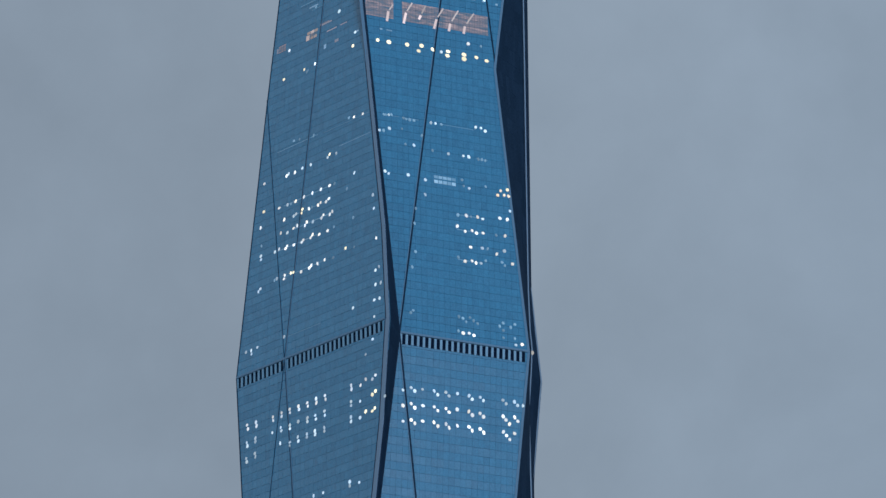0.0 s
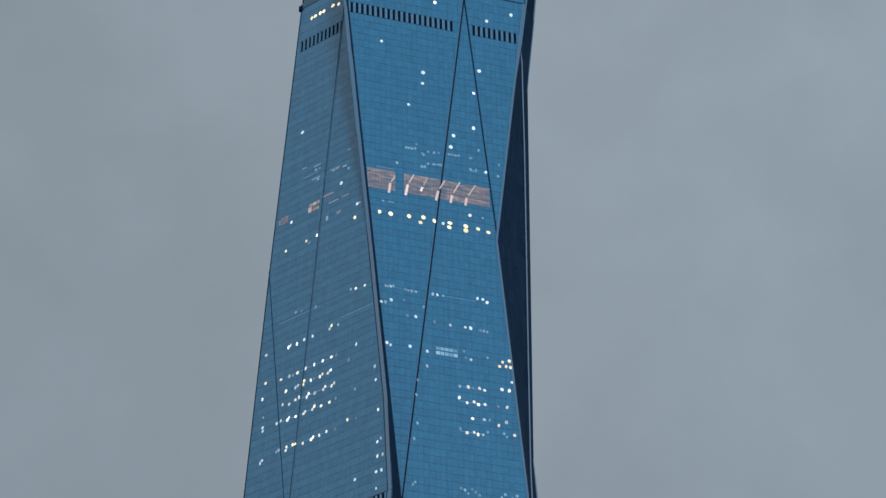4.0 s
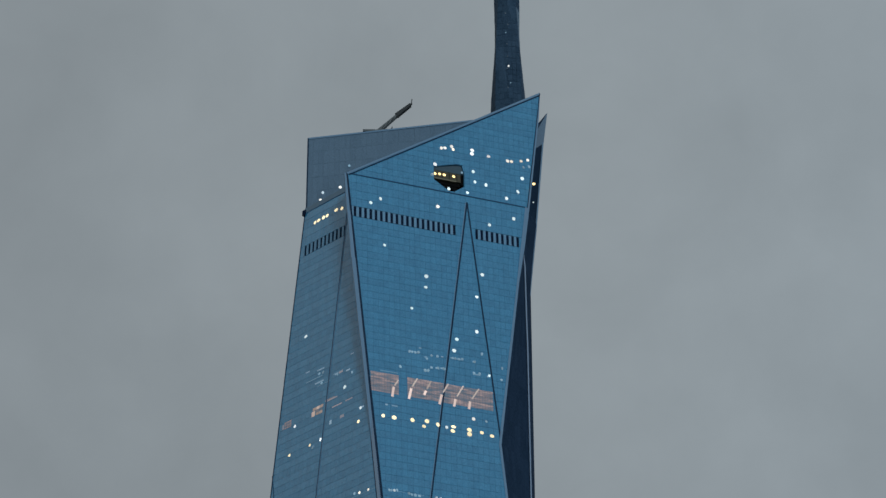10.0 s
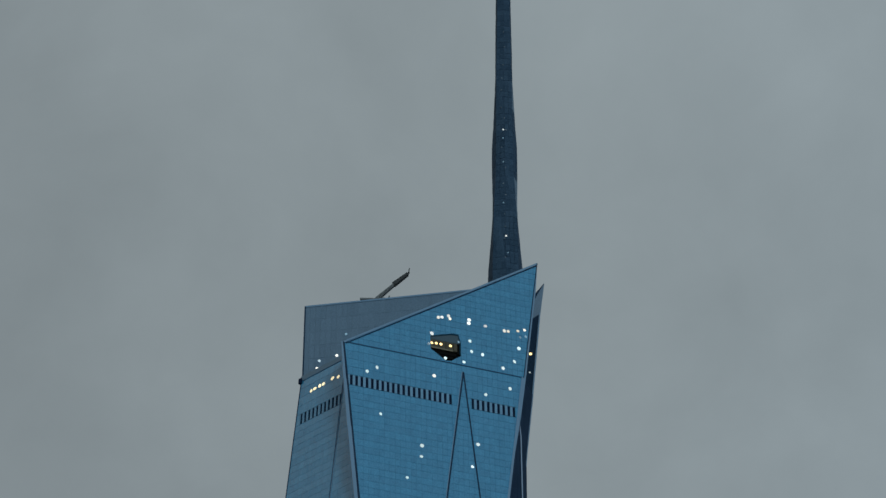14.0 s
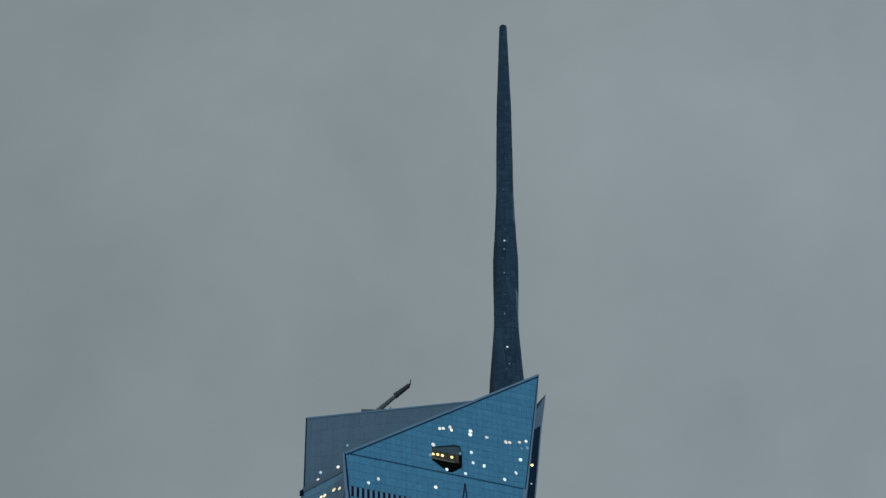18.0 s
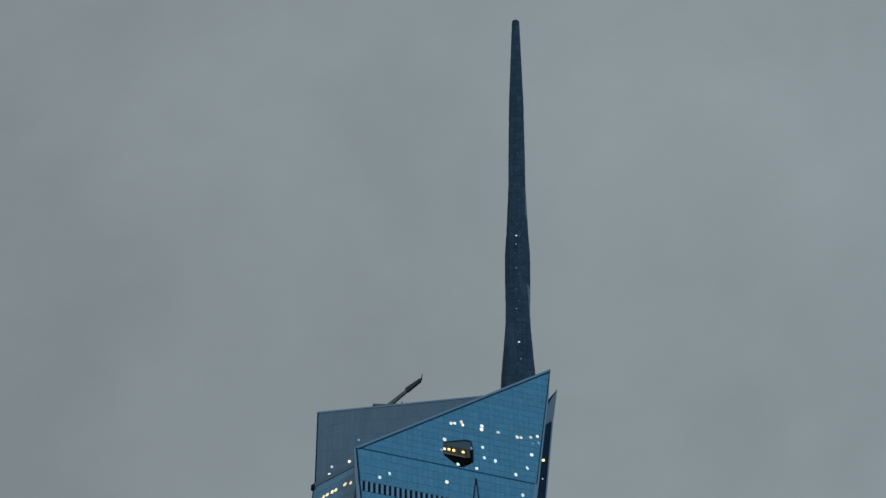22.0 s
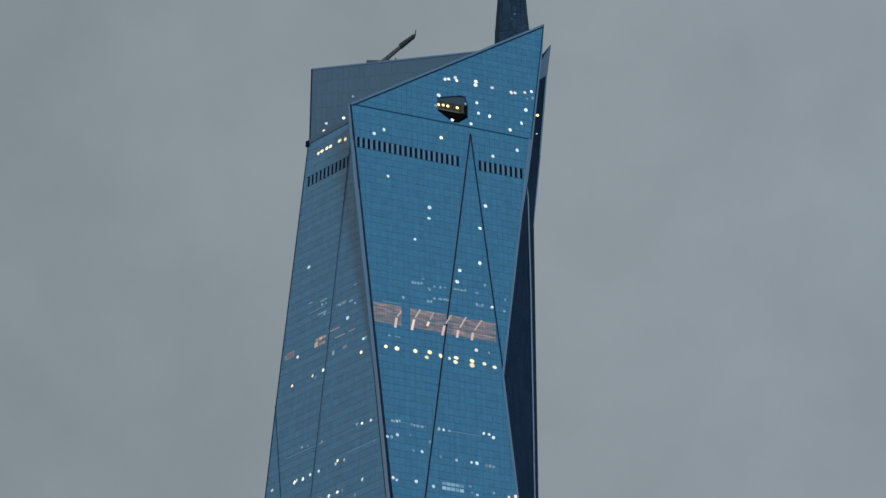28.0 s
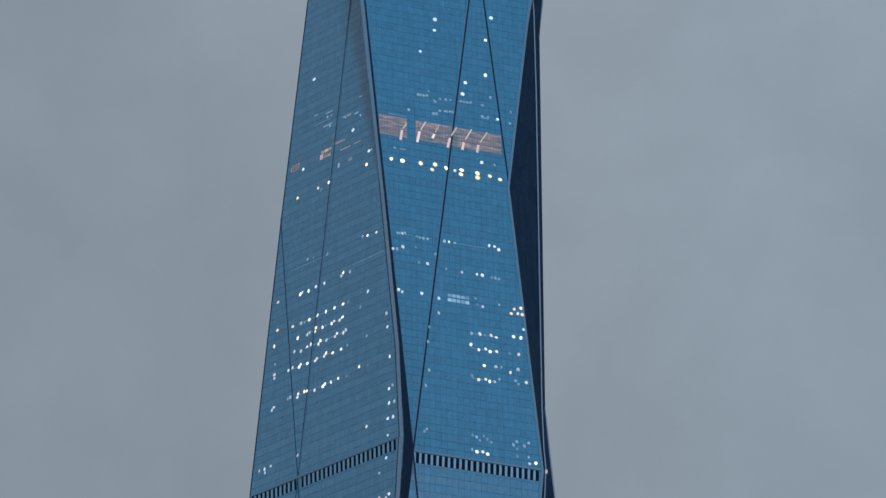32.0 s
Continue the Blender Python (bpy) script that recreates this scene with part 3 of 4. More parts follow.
# ---- crown: grey screen wall, east sail, roof ----
def crown_screen():
    a, b = Vector((-37.7, 717.9, DECK)), Vector((7.0, 711.3, DECK))
    d = (b - a).normalized()
    n = Vector((d.y, -d.x, 0))
    wall = tagged(hang(new("crown_screen", bpy.data.meshes.new("crown_screen")), tower), "grey metal screen wall of upright panels")
    v, f = [], []
    L = (b - a).length
    solid(v, f, [a, b, b + Vector((0, 0, 26.5)), a + Vector((0, 0, 25.5))], n, -0.1, 0.4)
    wall.data.from_pydata(v, [], f)
    wall.data.materials.append(SCREEN)
    shared = {}
    k = int(L / MODULE)
    for i in range(k):
        for j in range(6):
            h = (25.6 + 1.0 * (i + 0.5) / k) / 6
            key = i // 4
            if key not in shared:
                vv, ff = [], []
                w, hh = MODULE * L / MODULE / k / 2 - 0.014, h / 2 - 0.016
                solid(vv, ff, [Vector((-w, -hh, 0)), Vector((w, -hh, 0)), Vector((w, hh, 0)), Vector((-w, hh, 0))], Vector((0, 0, 1)), 0.05, 0.12)
                shared[key] = bpy.data.meshes.new("screen_panel")
                shared[key].from_pydata(vv, [], ff)
                shared[key].materials.append(SCREEN)
            ob = hang(new("screen_panel", shared[key]), wall)
            m = Matrix((d, Vector((0, 0, 1)), n)).transposed().to_4x4()
            m.translation = a + d * (L * (i + 0.5) / k) + Vector((0, 0, h * (j + 0.5)))
            ob.matrix_basis = m
    bar("screen_coping", a + Vector((0, 0, 25.8)), b + Vector((0, 0, 26.8)), 0.5, 0.2, n, TRIM, wall)
    bar("screen_corner", a, a + Vector((0, 0, 25.9)), 0.35, 0.2, n, SEAM, wall)
    return wall


crown_screen()


def east_sail():
    y = 722.0
    tip, inner, low = Vector((27.35, y, 534.2)), Vector((23.4, y, 528.6)), Vector((26.15, y, 523.9))
    heel = Vector((23.4, y, 521.8))
    n = Vector((0, -1, 0))
    v, f = [], []
    solid(v, f, [heel, low, tip, inner], n, 0.1, 0.6)
    sail = part_from("east_sail", v, f, SCREEN, tower, "grey pointed sail at the east corner")
    v, f = [], []
    solid(v, f, [inner - Vector((0, 0, 2.4)), tip, inner], n, 0.16, 0.3)
    part_from("sail_edge", v, f, SHADE_NAVY, sail, "dark navy inner edge of the sail")
    v, f = [], []
    solid(v, f, [Vector((20.0, y, DECK)), Vector((23.88, y, DECK)), low, heel, Vector((21.1, y, 516))], n, 0.1, 0.6)
    part_from("sail_foot", v, f, SHADE_NAVY, sail, "foot of the sail, navy darkened for shade")


east_sail()


# roof deck
v, f = [], []
deck = [p + Vector((0, 1.2, 0)) for p in ring(DECK)[:3]] + [p + Vector((-0.5, 0.8, 0)) for p in ring(DECK)[3:6]] + ring(DECK)[6:]
solid(v, f, deck, Vector((0, 0, 1)), 0.05, 0.1)
part_from("roof_deck", v, f, ROOF, tower, "plain grey roof deck behind the sails")


# ---- spire ----
SPIRE = ((677.3, 1.12, 1.2), (645, 2.15, 2.6), (622, 2.42, 3.2), (613, 2.45, 3.45), (596, 3.1, 3.6), (587, 3.6, 3.7),
         (577, 3.6, 3.9), (567, 3.45, 4.6), (561, 3.55, 5.0), (542.6, 4.85, 5.6), (520, 5.3, 5.6), (DECK, 5.4, 5.6))   # height, radius at the sides and at the corners


def spire_ring(z, inset=0.0):
    for (z0, a0, b0), (z1, a1, b1) in zip(SPIRE, SPIRE[1:]):
        if z >= z1:
            s = (z - z0) / (z1 - z0)
            a, b = a0 + (a1 - a0) * s, b0 + (b1 - b0) * s
            break
    out = []
    for k in range(8):
        r = (a if k % 2 == 0 else b * 0.92) - inset
        out.append(Vector((16.93 + r * math.cos(radians(45 * k)), 729 + r * math.sin(radians(45 * k)), z)))
    return out


def spire():
    v, f = [], []
    zs = [z for z, a, b in SPIRE]
    for z in zs:
        v += [tuple(p) for p in spire_ring(z, 0.1)]
    for i in range(len(zs) - 1):
        for k in range(8):
            j = (k + 1) % 8
            f.append((i * 8 + k, (i + 1) * 8 + k, (i + 1) * 8 + j, i * 8 + j))
    f.append(tuple(range(8)))
    body = part_from("spire", v, f, SPIRE_SKIN, tower, "tall tapering dark navy spire with folded panelled sides")
    v, f = [], []
    pale = (([], []), ([], []))       # narrow facets where the side folds in, paled to imitate reflected sky
    z, rng = DECK, random.Random(5)
    while z < 676.9:
        z1 = min(z + 2.1, 677.2)
        lo, hi = spire_ring(z + 0.03), spire_ring(z1 - 0.03)
        for k in range(8):
            j = (k + 1) % 8
            wide = (lo[j] - lo[k]).length
            cols = max(1, round(wide / 1.3))
            for c in range(cols):
                s, t = c / cols + 0.012, (c + 1) / cols - 0.012
                q = [lo[k].lerp(lo[j], s), lo[k].lerp(lo[j], t), hi[k].lerp(hi[j], t), hi[k].lerp(hi[j], s)]
                n = (q[1] - q[0]).cross(q[3] - q[0]).normalized()
                store = pale[z > 590] if k == 7 and (559 < z < 573 or 599 < z < 609) else (v, f)
                solid(*store, q, n, rng.uniform(-0.03, 0.03), 0.08)
        z = z1
    for facet in pale:
        part_from("spire_side_facet", *facet, PALE, body, "paler grey facet on the spire's side")
    part_from("spire_cladding", v, f, SPIRE_SKIN, body)["kind"] = "stuff"
    lid = [p + Vector((0, 0, 0.1)) for p in spire_ring(677.3)]
    v, f = [], []
    solid(v, f, lid, Vector((0, 0, 1)), 0.2, 0.4)
    part_from("spire_cap", v, f, SEAM, body)
    return body


spire_ob = spire()


# ---- machine bay behind the opening, and the gantry that stands in it ----
BAY_N = SOUTH.normal(DECK)


def bay_box(verts, faces, u0, u1, z0, z1, d0, d1):
    """A block behind the south sail, from depth d0 to d1."""
    solid(verts, faces, [SOUTH.at(u0, z0), SOUTH.at(u1, z0), SOUTH.at(u1, z1), SOUTH.at(u0, z1)], BAY_N, -d0, d1 - d0)


def machine_bay():
    v, f = [], []
    bay_box(v, f, 9, 19.4, 497.3, 508.4, 6.0, 6.3)
    for block in ((9, 9.3, 497.3, 508.4), (19.1, 19.4, 497.3, 508.4), (9, 19.4, 508.1, 508.4), (9, 19.4, 497.3, 497.6)):
        bay_box(v, f, *block, 0.9, 6.0)
    part_from("machine_bay", v, f, surface("bay_lining", (0.016, 0.036, 0.058), (0.034, 0.064, 0.095), 0.9, 0.0, 0.8, 0.1), tower, "dark bay behind the opening in the sail")


machine_bay()

GANTRY = surface("gantry_paint", (0.034, 0.038, 0.031), (0.075, 0.078, 0.062), 0.8, 0.0, 0.5, 0.2, grit=1.0)
GANTRY_DARK = surface("gantry_black_steel", (0.003, 0.004, 0.005), (0.006, 0.007, 0.008), 0.95, 0.0, 0.4, 0.03)
GANTRY_ROOF = surface("gantry_roof_paint", (0.030, 0.062, 0.092), (0.052, 0.098, 0.138), 0.8, 0.0, 0.5, 0.2)
GANTRY_PALE = surface("gantry_rail_paint", (0.08, 0.085, 0.065), (0.12, 0.125, 0.095), 0.7)


def maintenance_gantry():
    """A cleaning cradle on two legs, with a canopy, rails and a row of amber lamps."""
    gantry = new("maintenance_gantry")
    gantry.location = SOUTH.at(14.2, 497.6) - BAY_N * 2.0
    tagged(gantry, "olive steel maintenance gantry with amber lamps in the sail's bay", "gantry")

    def block(name, material, label, *boxes):
        v, f = [], []
        for b in boxes:
            bay_box(v, f, *b)
        return part_from(name, v, f, material, gantry, label)

    block("cradle", GANTRY, "", (10.2, 17.6, 501.5, 504.1, 0.35, 2.2))
    block("rail", GANTRY_PALE, "pale olive rail along the cradle's foot", (10.2, 16.4, 501.25, 501.65, 0.24, 0.34))
    v, f = [], []
    solid(v, f, [SOUTH.at(*p) for p in ((10.15, 504.15), (18.35, 504.15), (17.85, 506.9), (16.1, 506.8), (10.2, 504.85))], BAY_N, -0.3, 1.6)
    part_from("hood", v, f, GANTRY_ROOF, gantry, "dark blue-grey hood over the cradle")
    for u in (12.4, 14.4, 16.5):
        block("panel_joint", GANTRY_DARK, "", (u, u + 0.12, 501.7, 504.0, 0.31, 0.37))
    block("end_plate", GANTRY_DARK, "", (17.62, 18.3, 500.9, 504.1, 0.6, 2.0))
    block("undercarriage", GANTRY_DARK, "black undercarriage", (11.0, 17.6, 500.2, 501.2, 0.9, 2.2), (12.6, 16.8, 499.2, 500.2, 1.1, 2.1))
    for u in (13.3, 15.6):
        block("leg", GANTRY_DARK, "", (u, u + 0.45, 497.6, 499.2, 1.3, 1.9))
    return gantry


gantry_ob = maintenance_gantry()

CRANE_HEAD = surface("crane_dark", (0.020, 0.030, 0.038), (0.042, 0.053, 0.062), 0.8, 0.0, 0.4, 0.2)

# ---- roof crane ----
def roof_crane():
    crane = new("roof_crane")
    crane.location = (-19.5, 720.0, DECK)
    tagged(crane, "grey steel maintenance crane on the roof behind the screen", "crane")
    y = 720.0
    front = (0, -1, 0)

    def taper(name, p, q, w0, w1, depth, material):
        p, q = Vector(p), Vector(q)
        side_way = (q - p).cross(Vector(front)).normalized()
        v, f = [], []
        solid(v, f, [p - side_way * w0 / 2, q - side_way * w1 / 2, q + side_way * w1 / 2, p + side_way * w0 / 2], Vector(front), depth, depth * 2)
        return part_from(name, v, f, material, crane)

    taper("mast", (-19.5, y, DECK), (-19.5, y, 526.2), 1.8, 1.6, 0.8, STEEL)
    taper("cab", (-23.0, y, 526.7), (-19.6, y, 526.7), 0.6, 0.5, 0.8, STEEL)
    taper("turntable", (-20.6, y, 526.5), (-16.2, y, 527.0), 0.6, 0.35, 0.7, STEEL)
    taper("boom", (-18.9, y, 526.6), (-12.7, y, 533.1), 1.0, 0.6, 0.5, STEEL)
    taper("boom_head", (-13.9, y, 532.0), (-10.1, y, 535.6), 1.15, 0.7, 0.6, CRANE_HEAD)
    taper("jib_tip", (-10.5, y, 535.2), (-9.7, y, 536.2), 0.6, 0.3, 0.3, CRANE_HEAD)
    taper("hook", (-9.9, y, 535.8), (-9.65, y, 537.6), 0.28, 0.2, 0.2, CRANE_HEAD)
    taper("strut", (-15.4, y, 527.1), (-15.0, y, 528.2), 0.25, 0.25, 0.2, STEEL)
    for k in range(4):
        x = -17.8 + k * 1.25
        taper("lattice_brace", (x, y - 0.55, 527.7 + k * 1.31 - 0.35), (x + 0.75, y - 0.55, 527.7 + k * 1.31 + 0.95), 0.12, 0.12, 0.08, CRANE_HEAD)


roof_crane()

# a small bracket at the west shoulder
v, f = [], []
solid(v, f, [WEST.at(10.5, DECK - 0.1), WEST.at(11.5, DECK - 0.1), WEST.at(11.5, DECK + 1.5), WEST.at(10.5, DECK + 1.5)], WEST.normal(DECK), 0.5, 1.0)
part_from("shoulder_bracket", v, f, RECESS, west_wall, "small black bracket at the shoulder")

# ---- ground: out of view, made pale to bounce light up the tower ----
v, f = [], []
v = [(4200 * math.cos(radians(a * 10)), 4200 * math.sin(radians(a * 10)), 0.0) for a in range(36)]
ground = part_from("ground", v, [tuple(range(36))], GROUND, None, "unseen pale grey ground that bounces light up the tower")
tagged(ground, "", "ground", "", "structure")


# ---- lamps behind the glass ----
def disc(name, ru, rz, material):
    """A shallow round lamp lens, wide ru and high rz."""
    bm = bmesh.new()
    bmesh.ops.create_cone(bm, cap_ends=True, segments=10, radius1=1, radius2=0.7, depth=0.08)
    for q in bm.verts:
        q.co.x *= ru
        q.co.y *= rz
    me = bpy.data.meshes.new(name)
    bm.to_mesh(me)
    bm.free()
    me.materials.append(material)
    return me


LAMPS = {
    "bright": ("window_lamp", disc("window_lamp", 0.41, 0.46, WHITE_GLOW), "bright white office lamp"),
    "low": ("window_lamp", disc("low_window_lamp", 0.38, 0.45, LOW_GLOW), "white office lamp"),
    "mid": ("window_lamp", disc("pale_window_lamp", 0.38, 0.44, MID_GLOW), "pale white office lamp"),
    "dim": ("window_lamp", disc("dim_window_lamp", 0.34, 0.42, DIM_GLOW), "dim bluish office lamp"),
    "amber_small": ("window_lamp", disc("amber_window_lamp", 0.42, 0.46, ORANGE_LAMP), "warm orange-white office lamp"),
    "warm_small": ("window_lamp", disc("warm_window_lamp", 0.4, 0.44, WARM_GLOW), "warm white office lamp"),
    "sail": ("window_lamp", disc("sail_lamp", 0.48, 0.5, WHITE_GLOW), "bright white lamp on the sail"),
    "sail_pale": ("window_lamp", disc("pale_sail_lamp", 0.46, 0.5, CYAN_GLOW), "pale bluish white lamp on the upper floors"),
    "warm": ("ceiling_lamp", disc("ceiling_lamp", 0.56, 0.55, WARM_GLOW), "large warm white ceiling lamp"),
    "warm_deck": ("ceiling_lamp", disc("deck_ceiling_lamp", 0.6, 0.5, WARM_GLOW), "warm white lamp under the roof deck"),
}


def lamps(face, wall, kind, places):
    """Lamps of one kind at (u, z) on a face."""
    name, mesh, label = LAMPS[kind]
    rng = random.Random(len(places))
    for u, z in places:
        ob = tagged(hang(new(name, mesh), wall), label)
        n = face.normal(z)
        m = Matrix((face.d, n.cross(face.d).normalized(), n)).transposed().to_4x4()
        m.translation = face.at(u, z) + n * 0.12
        ob.matrix_basis = m @ pose(0, 0, 0, 0, 0, rng.uniform(-25, 25)) @ Matrix.Diagonal((rng.uniform(0.78, 1.2), rng.uniform(0.82, 1.25), 1, 1))


lamps(SOUTH, south_wall, "bright", (  # low
    (14.7, 323.1), (29.1, 323.2), (1.3, 322.1), (3.3, 322.9), (4.2, 322.0), (6.2, 322.8), (9.0, 322.9), (9.9, 322.1), (11.9, 322.9),
    (12.7, 322.1), (17.6, 323.0), (18.5, 322.2), (20.4, 322.9), (21.3, 322.2), (26.2, 323.0), (26.9, 322.2), (27.8, 321.3),
    (29.9, 322.3), (12.0, 319.0), (14.8, 319.0), (17.7, 319.1), (20.5, 319.0), (26.3, 319.1), (29.1, 319.1), (1.4, 318.2),
    (3.4, 318.8), (4.3, 318.1), (6.2, 318.9), (9.0, 319.0), (10.0, 318.2), (12.8, 318.2), (18.5, 318.3), (21.4, 318.2), (27.1, 318.3),
    (27.9, 317.4),))
lamps(SOUTH, south_wall, "bright", (  # lower office
    (17.5, 375.7), (20.4, 375.8), (26.2, 376.5), (28.1, 376.5), (15.1, 372.3), (17.1, 371.2), (18.9, 371.7), (20.0, 371.2),
    (21.7, 371.5), (27.4, 371.7), (18.4, 367.0), (25.1, 366.2), (18.7, 363.2), (29.1, 364.1), (16.9, 362.8), (19.7, 362.8),
    (17.5, 343.1), (16.0, 342.9), (18.7, 342.7), (30.9, 342.2),))
lamps(SOUTH, south_wall, "bright", (  # upper office
    (19.1, 426.2),))
lamps(SOUTH, south_wall, "sail", (  # top
    (10.9, 491.65), (36.8, 513.3), (12.3, 511.6), (13.3, 511.9), (15.2, 512.8), (15.6, 511.9), (20.9, 511.7), (21.0, 512.9), (25.6, 511.9),
    (31.0, 511.6), (32.1, 511.7), (34.9, 512.5), (10.4, 505.7),))
lamps(SOUTH, south_wall, "sail_pale", (  # top
    (32.1, 492.4), (-7.6, 488.7),
    (25.2, 488.8), (-3.9, 475.7), (22.7, 472.0), (7.3, 468.1), (7.1, 464.6), (21.0, 464.5), (3.2, 457.1), (20.7, 453.4), (15.2, 449.9),))
lamps(SOUTH, south_wall, "mid", (  # low
    (11.8, 327.0), (14.7, 327.1), (20.4, 327.0), (26.1, 327.1), (29.0, 327.1), (1.2, 326.0), (3.2, 326.9), (4.1, 326.2), (6.0, 326.9),
    (8.9, 326.9), (9.8, 326.1), (12.6, 326.2), (17.6, 327.0), (18.4, 326.2), (21.2, 326.3), (26.9, 326.3), (29.8, 326.3),
    (31.2, 326.4),))
lamps(SOUTH, south_wall, "mid", (  # lower office
    (-3.2, 384.6), (-2.3, 384.1), (2.7, 384.6), (7.1, 384.0), (18.4, 383.6), (7.0, 379.8), (28.9, 379.0), (21.7, 375.5), (21.4, 367.2),
    (27.1, 367.4), (21.0, 362.9), (29.3, 341.8),))
lamps(SOUTH, south_wall, "mid", (  # upper office
    (11.9, 422.3), (-2.1, 401.0), (20.5, 401.7), (21.9, 401.7), (8.8, 400.8), (10.0, 400.8), (23.0, 401.0), (-2.0, 397.1),
    (-4.6, 396.1), (4.3, 393.4), (13.2, 392.6), (17.1, 392.7), (18.5, 392.7),))
lamps(SOUTH, south_wall, "sail_pale", (  # top
    (21.1, 505.7), (35.0, 506.6), (21.5, 502.3), (24.6, 502.0), (33.6, 501.8), (19.3, 498.2), (30.3, 498.8), (-4.9, 490.6),
    (14.4, 446.2), (23.7, 440.3),))
lamps(SOUTH, south_wall, "dim", (  # lower office
    (17.0, 384.0), (22.7, 384.9), (4.5, 375.4), (15.3, 375.5), (18.7, 375.6), (4.1, 371.2), (25.1, 371.5), (22.8, 367.3), (4.3, 363.3),
    (15.2, 363.6), (22.2, 363.8), (26.4, 364.1), (27.1, 363.3), (3.4, 358.9), (3.5, 347.0), (15.0, 347.2), (17.8, 347.4),
    (26.2, 347.3), (29.2, 347.4), (2.9, 346.3), (16.0, 346.9), (16.8, 346.1), (18.7, 346.7), (19.7, 346.1), (25.3, 346.3),
    (26.2, 345.3), (28.1, 346.4), (14.8, 343.3), (26.2, 343.3), (29.1, 343.5),))
lamps(SOUTH, south_wall, "dim", (  # upper office
    (8.2, 439.7), (10.0, 439.9), (27.0, 439.7), (-0.1, 438.3), (6.5, 438.5), (7.3, 438.6), (22.5, 426.1), (-1.4, 401.2), (-3.4, 400.9),
    (-2.9, 400.9), (1.7, 400.8), (2.4, 400.6), (3.3, 400.6), (4.4, 400.6), (11.5, 400.8), (1.3, 397.6), (-3.5, 396.2), (6.4, 396.6),
    (2.1, 393.3), (9.1, 392.8), (21.0, 392.5), (21.9, 392.5), (22.8, 392.4), (16.6, 385.7),))
lamps(SOUTH, south_wall, "dim", (  # top
    (37.1, 511.1), (35.5, 510.5), (9.4, 501.9), (21.9, 446.7), (2.4, 443.5), (3.1, 443.5), (3.9, 443.5),
    (4.8, 443.7), (8.3, 443.4), (9.8, 443.5), (13.9, 443.8), (14.6, 443.8), (15.6, 443.8), (16.5, 444.0), (19.8, 443.8), (27.3, 443.3),
    (7.0, 442.2), (11.5, 440.0), (19.6, 440.3), (21.1, 440.4),))
lamps(SOUTH, south_wall, "amber_small", (  # lower office
    (26.6, 384.4), (27.5, 383.3), (28.7, 383.2), (25.8, 383.0),))
lamps(SOUTH, south_wall, "warm_small", (  # upper office
    (28.4, 385.0),))
lamps(SOUTH, south_wall, "warm", (  # upper office
    (6.7, 423.1), (-4.8, 422.5), (-1.9, 422.5), (2.9, 422.7), (5.9, 421.4), (9.6, 422.6), (13.5, 421.5), (13.7, 422.8), (17.9, 422.7),
    (17.9, 421.4), (21.2, 422.5), (23.9, 422.0),))
lamps(WEST, west_wall, "warm_small", (  # low
    (46.0, 323.1), (45.0, 322.5), (42.8, 318.9), (44.9, 318.4), (45.7, 318.9),))
lamps(WEST, west_wall, "warm_small", (  # lower office
    (6.3, 384.9), (19.7, 379.7), (19.9, 380.7), (17.1, 363.8), (18.0, 363.7), (35.4, 364.3),))
lamps(WEST, west_wall, "warm_small", (  # upper office
    (17.9, 422.0), (28.4, 393.2), (34.7, 422.2), (10.7, 421.9),))
lamps(WEST, west_wall, "bright", (  # lower office
    (11.7, 384.0), (17.4, 383.9), (20.2, 384.1), (23.1, 384.1), (26.0, 384.1), (28.9, 384.1), (5.5, 380.6), (13.7, 380.0),
    (22.2, 380.0), (25.3, 379.9), (26.1, 380.3), (28.0, 379.9), (28.9, 380.4), (12.8, 376.5), (17.2, 376.3), (18.4, 376.6),
    (21.1, 375.7), (21.7, 376.4), (26.7, 375.8), (27.3, 376.4), (29.5, 375.8), (30.3, 376.3), (12.5, 372.1), (14.8, 371.5),
    (15.3, 372.0), (17.6, 371.5), (20.3, 371.3), (20.8, 371.7), (23.3, 371.5), (23.9, 372.1), (26.2, 371.4), (29.0, 371.4),
    (15.0, 363.9), (20.6, 363.0), (23.4, 363.1), (24.0, 363.5), (26.1, 363.3), (28.5, 363.5), (45.5, 363.5), (14.8, 363.0),))
lamps(WEST, west_wall, "bright", (  # upper office
    (21.6, 422.2), (12.1, 430.0), (36.2, 400.9), (39.2, 400.6), (5.9, 393.1), (13.7, 392.5), (16.6, 392.4),))
lamps(WEST, west_wall, "low", (  # low
    (3.9, 327.1), (43.0, 327.0), (46.1, 327.1), (4.2, 326.0), (6.9, 326.9), (7.1, 325.9), (12.6, 326.6), (12.7, 325.7), (15.5, 326.8),
    (15.5, 325.9), (18.2, 326.9), (18.3, 326.0), (21.1, 326.8), (21.3, 325.9), (24.0, 326.8), (24.2, 325.9), (26.9, 327.0),
    (27.0, 325.9), (29.8, 326.9), (30.0, 325.9), (38.3, 326.9), (38.4, 325.9), (41.3, 326.0), (45.1, 326.4),))
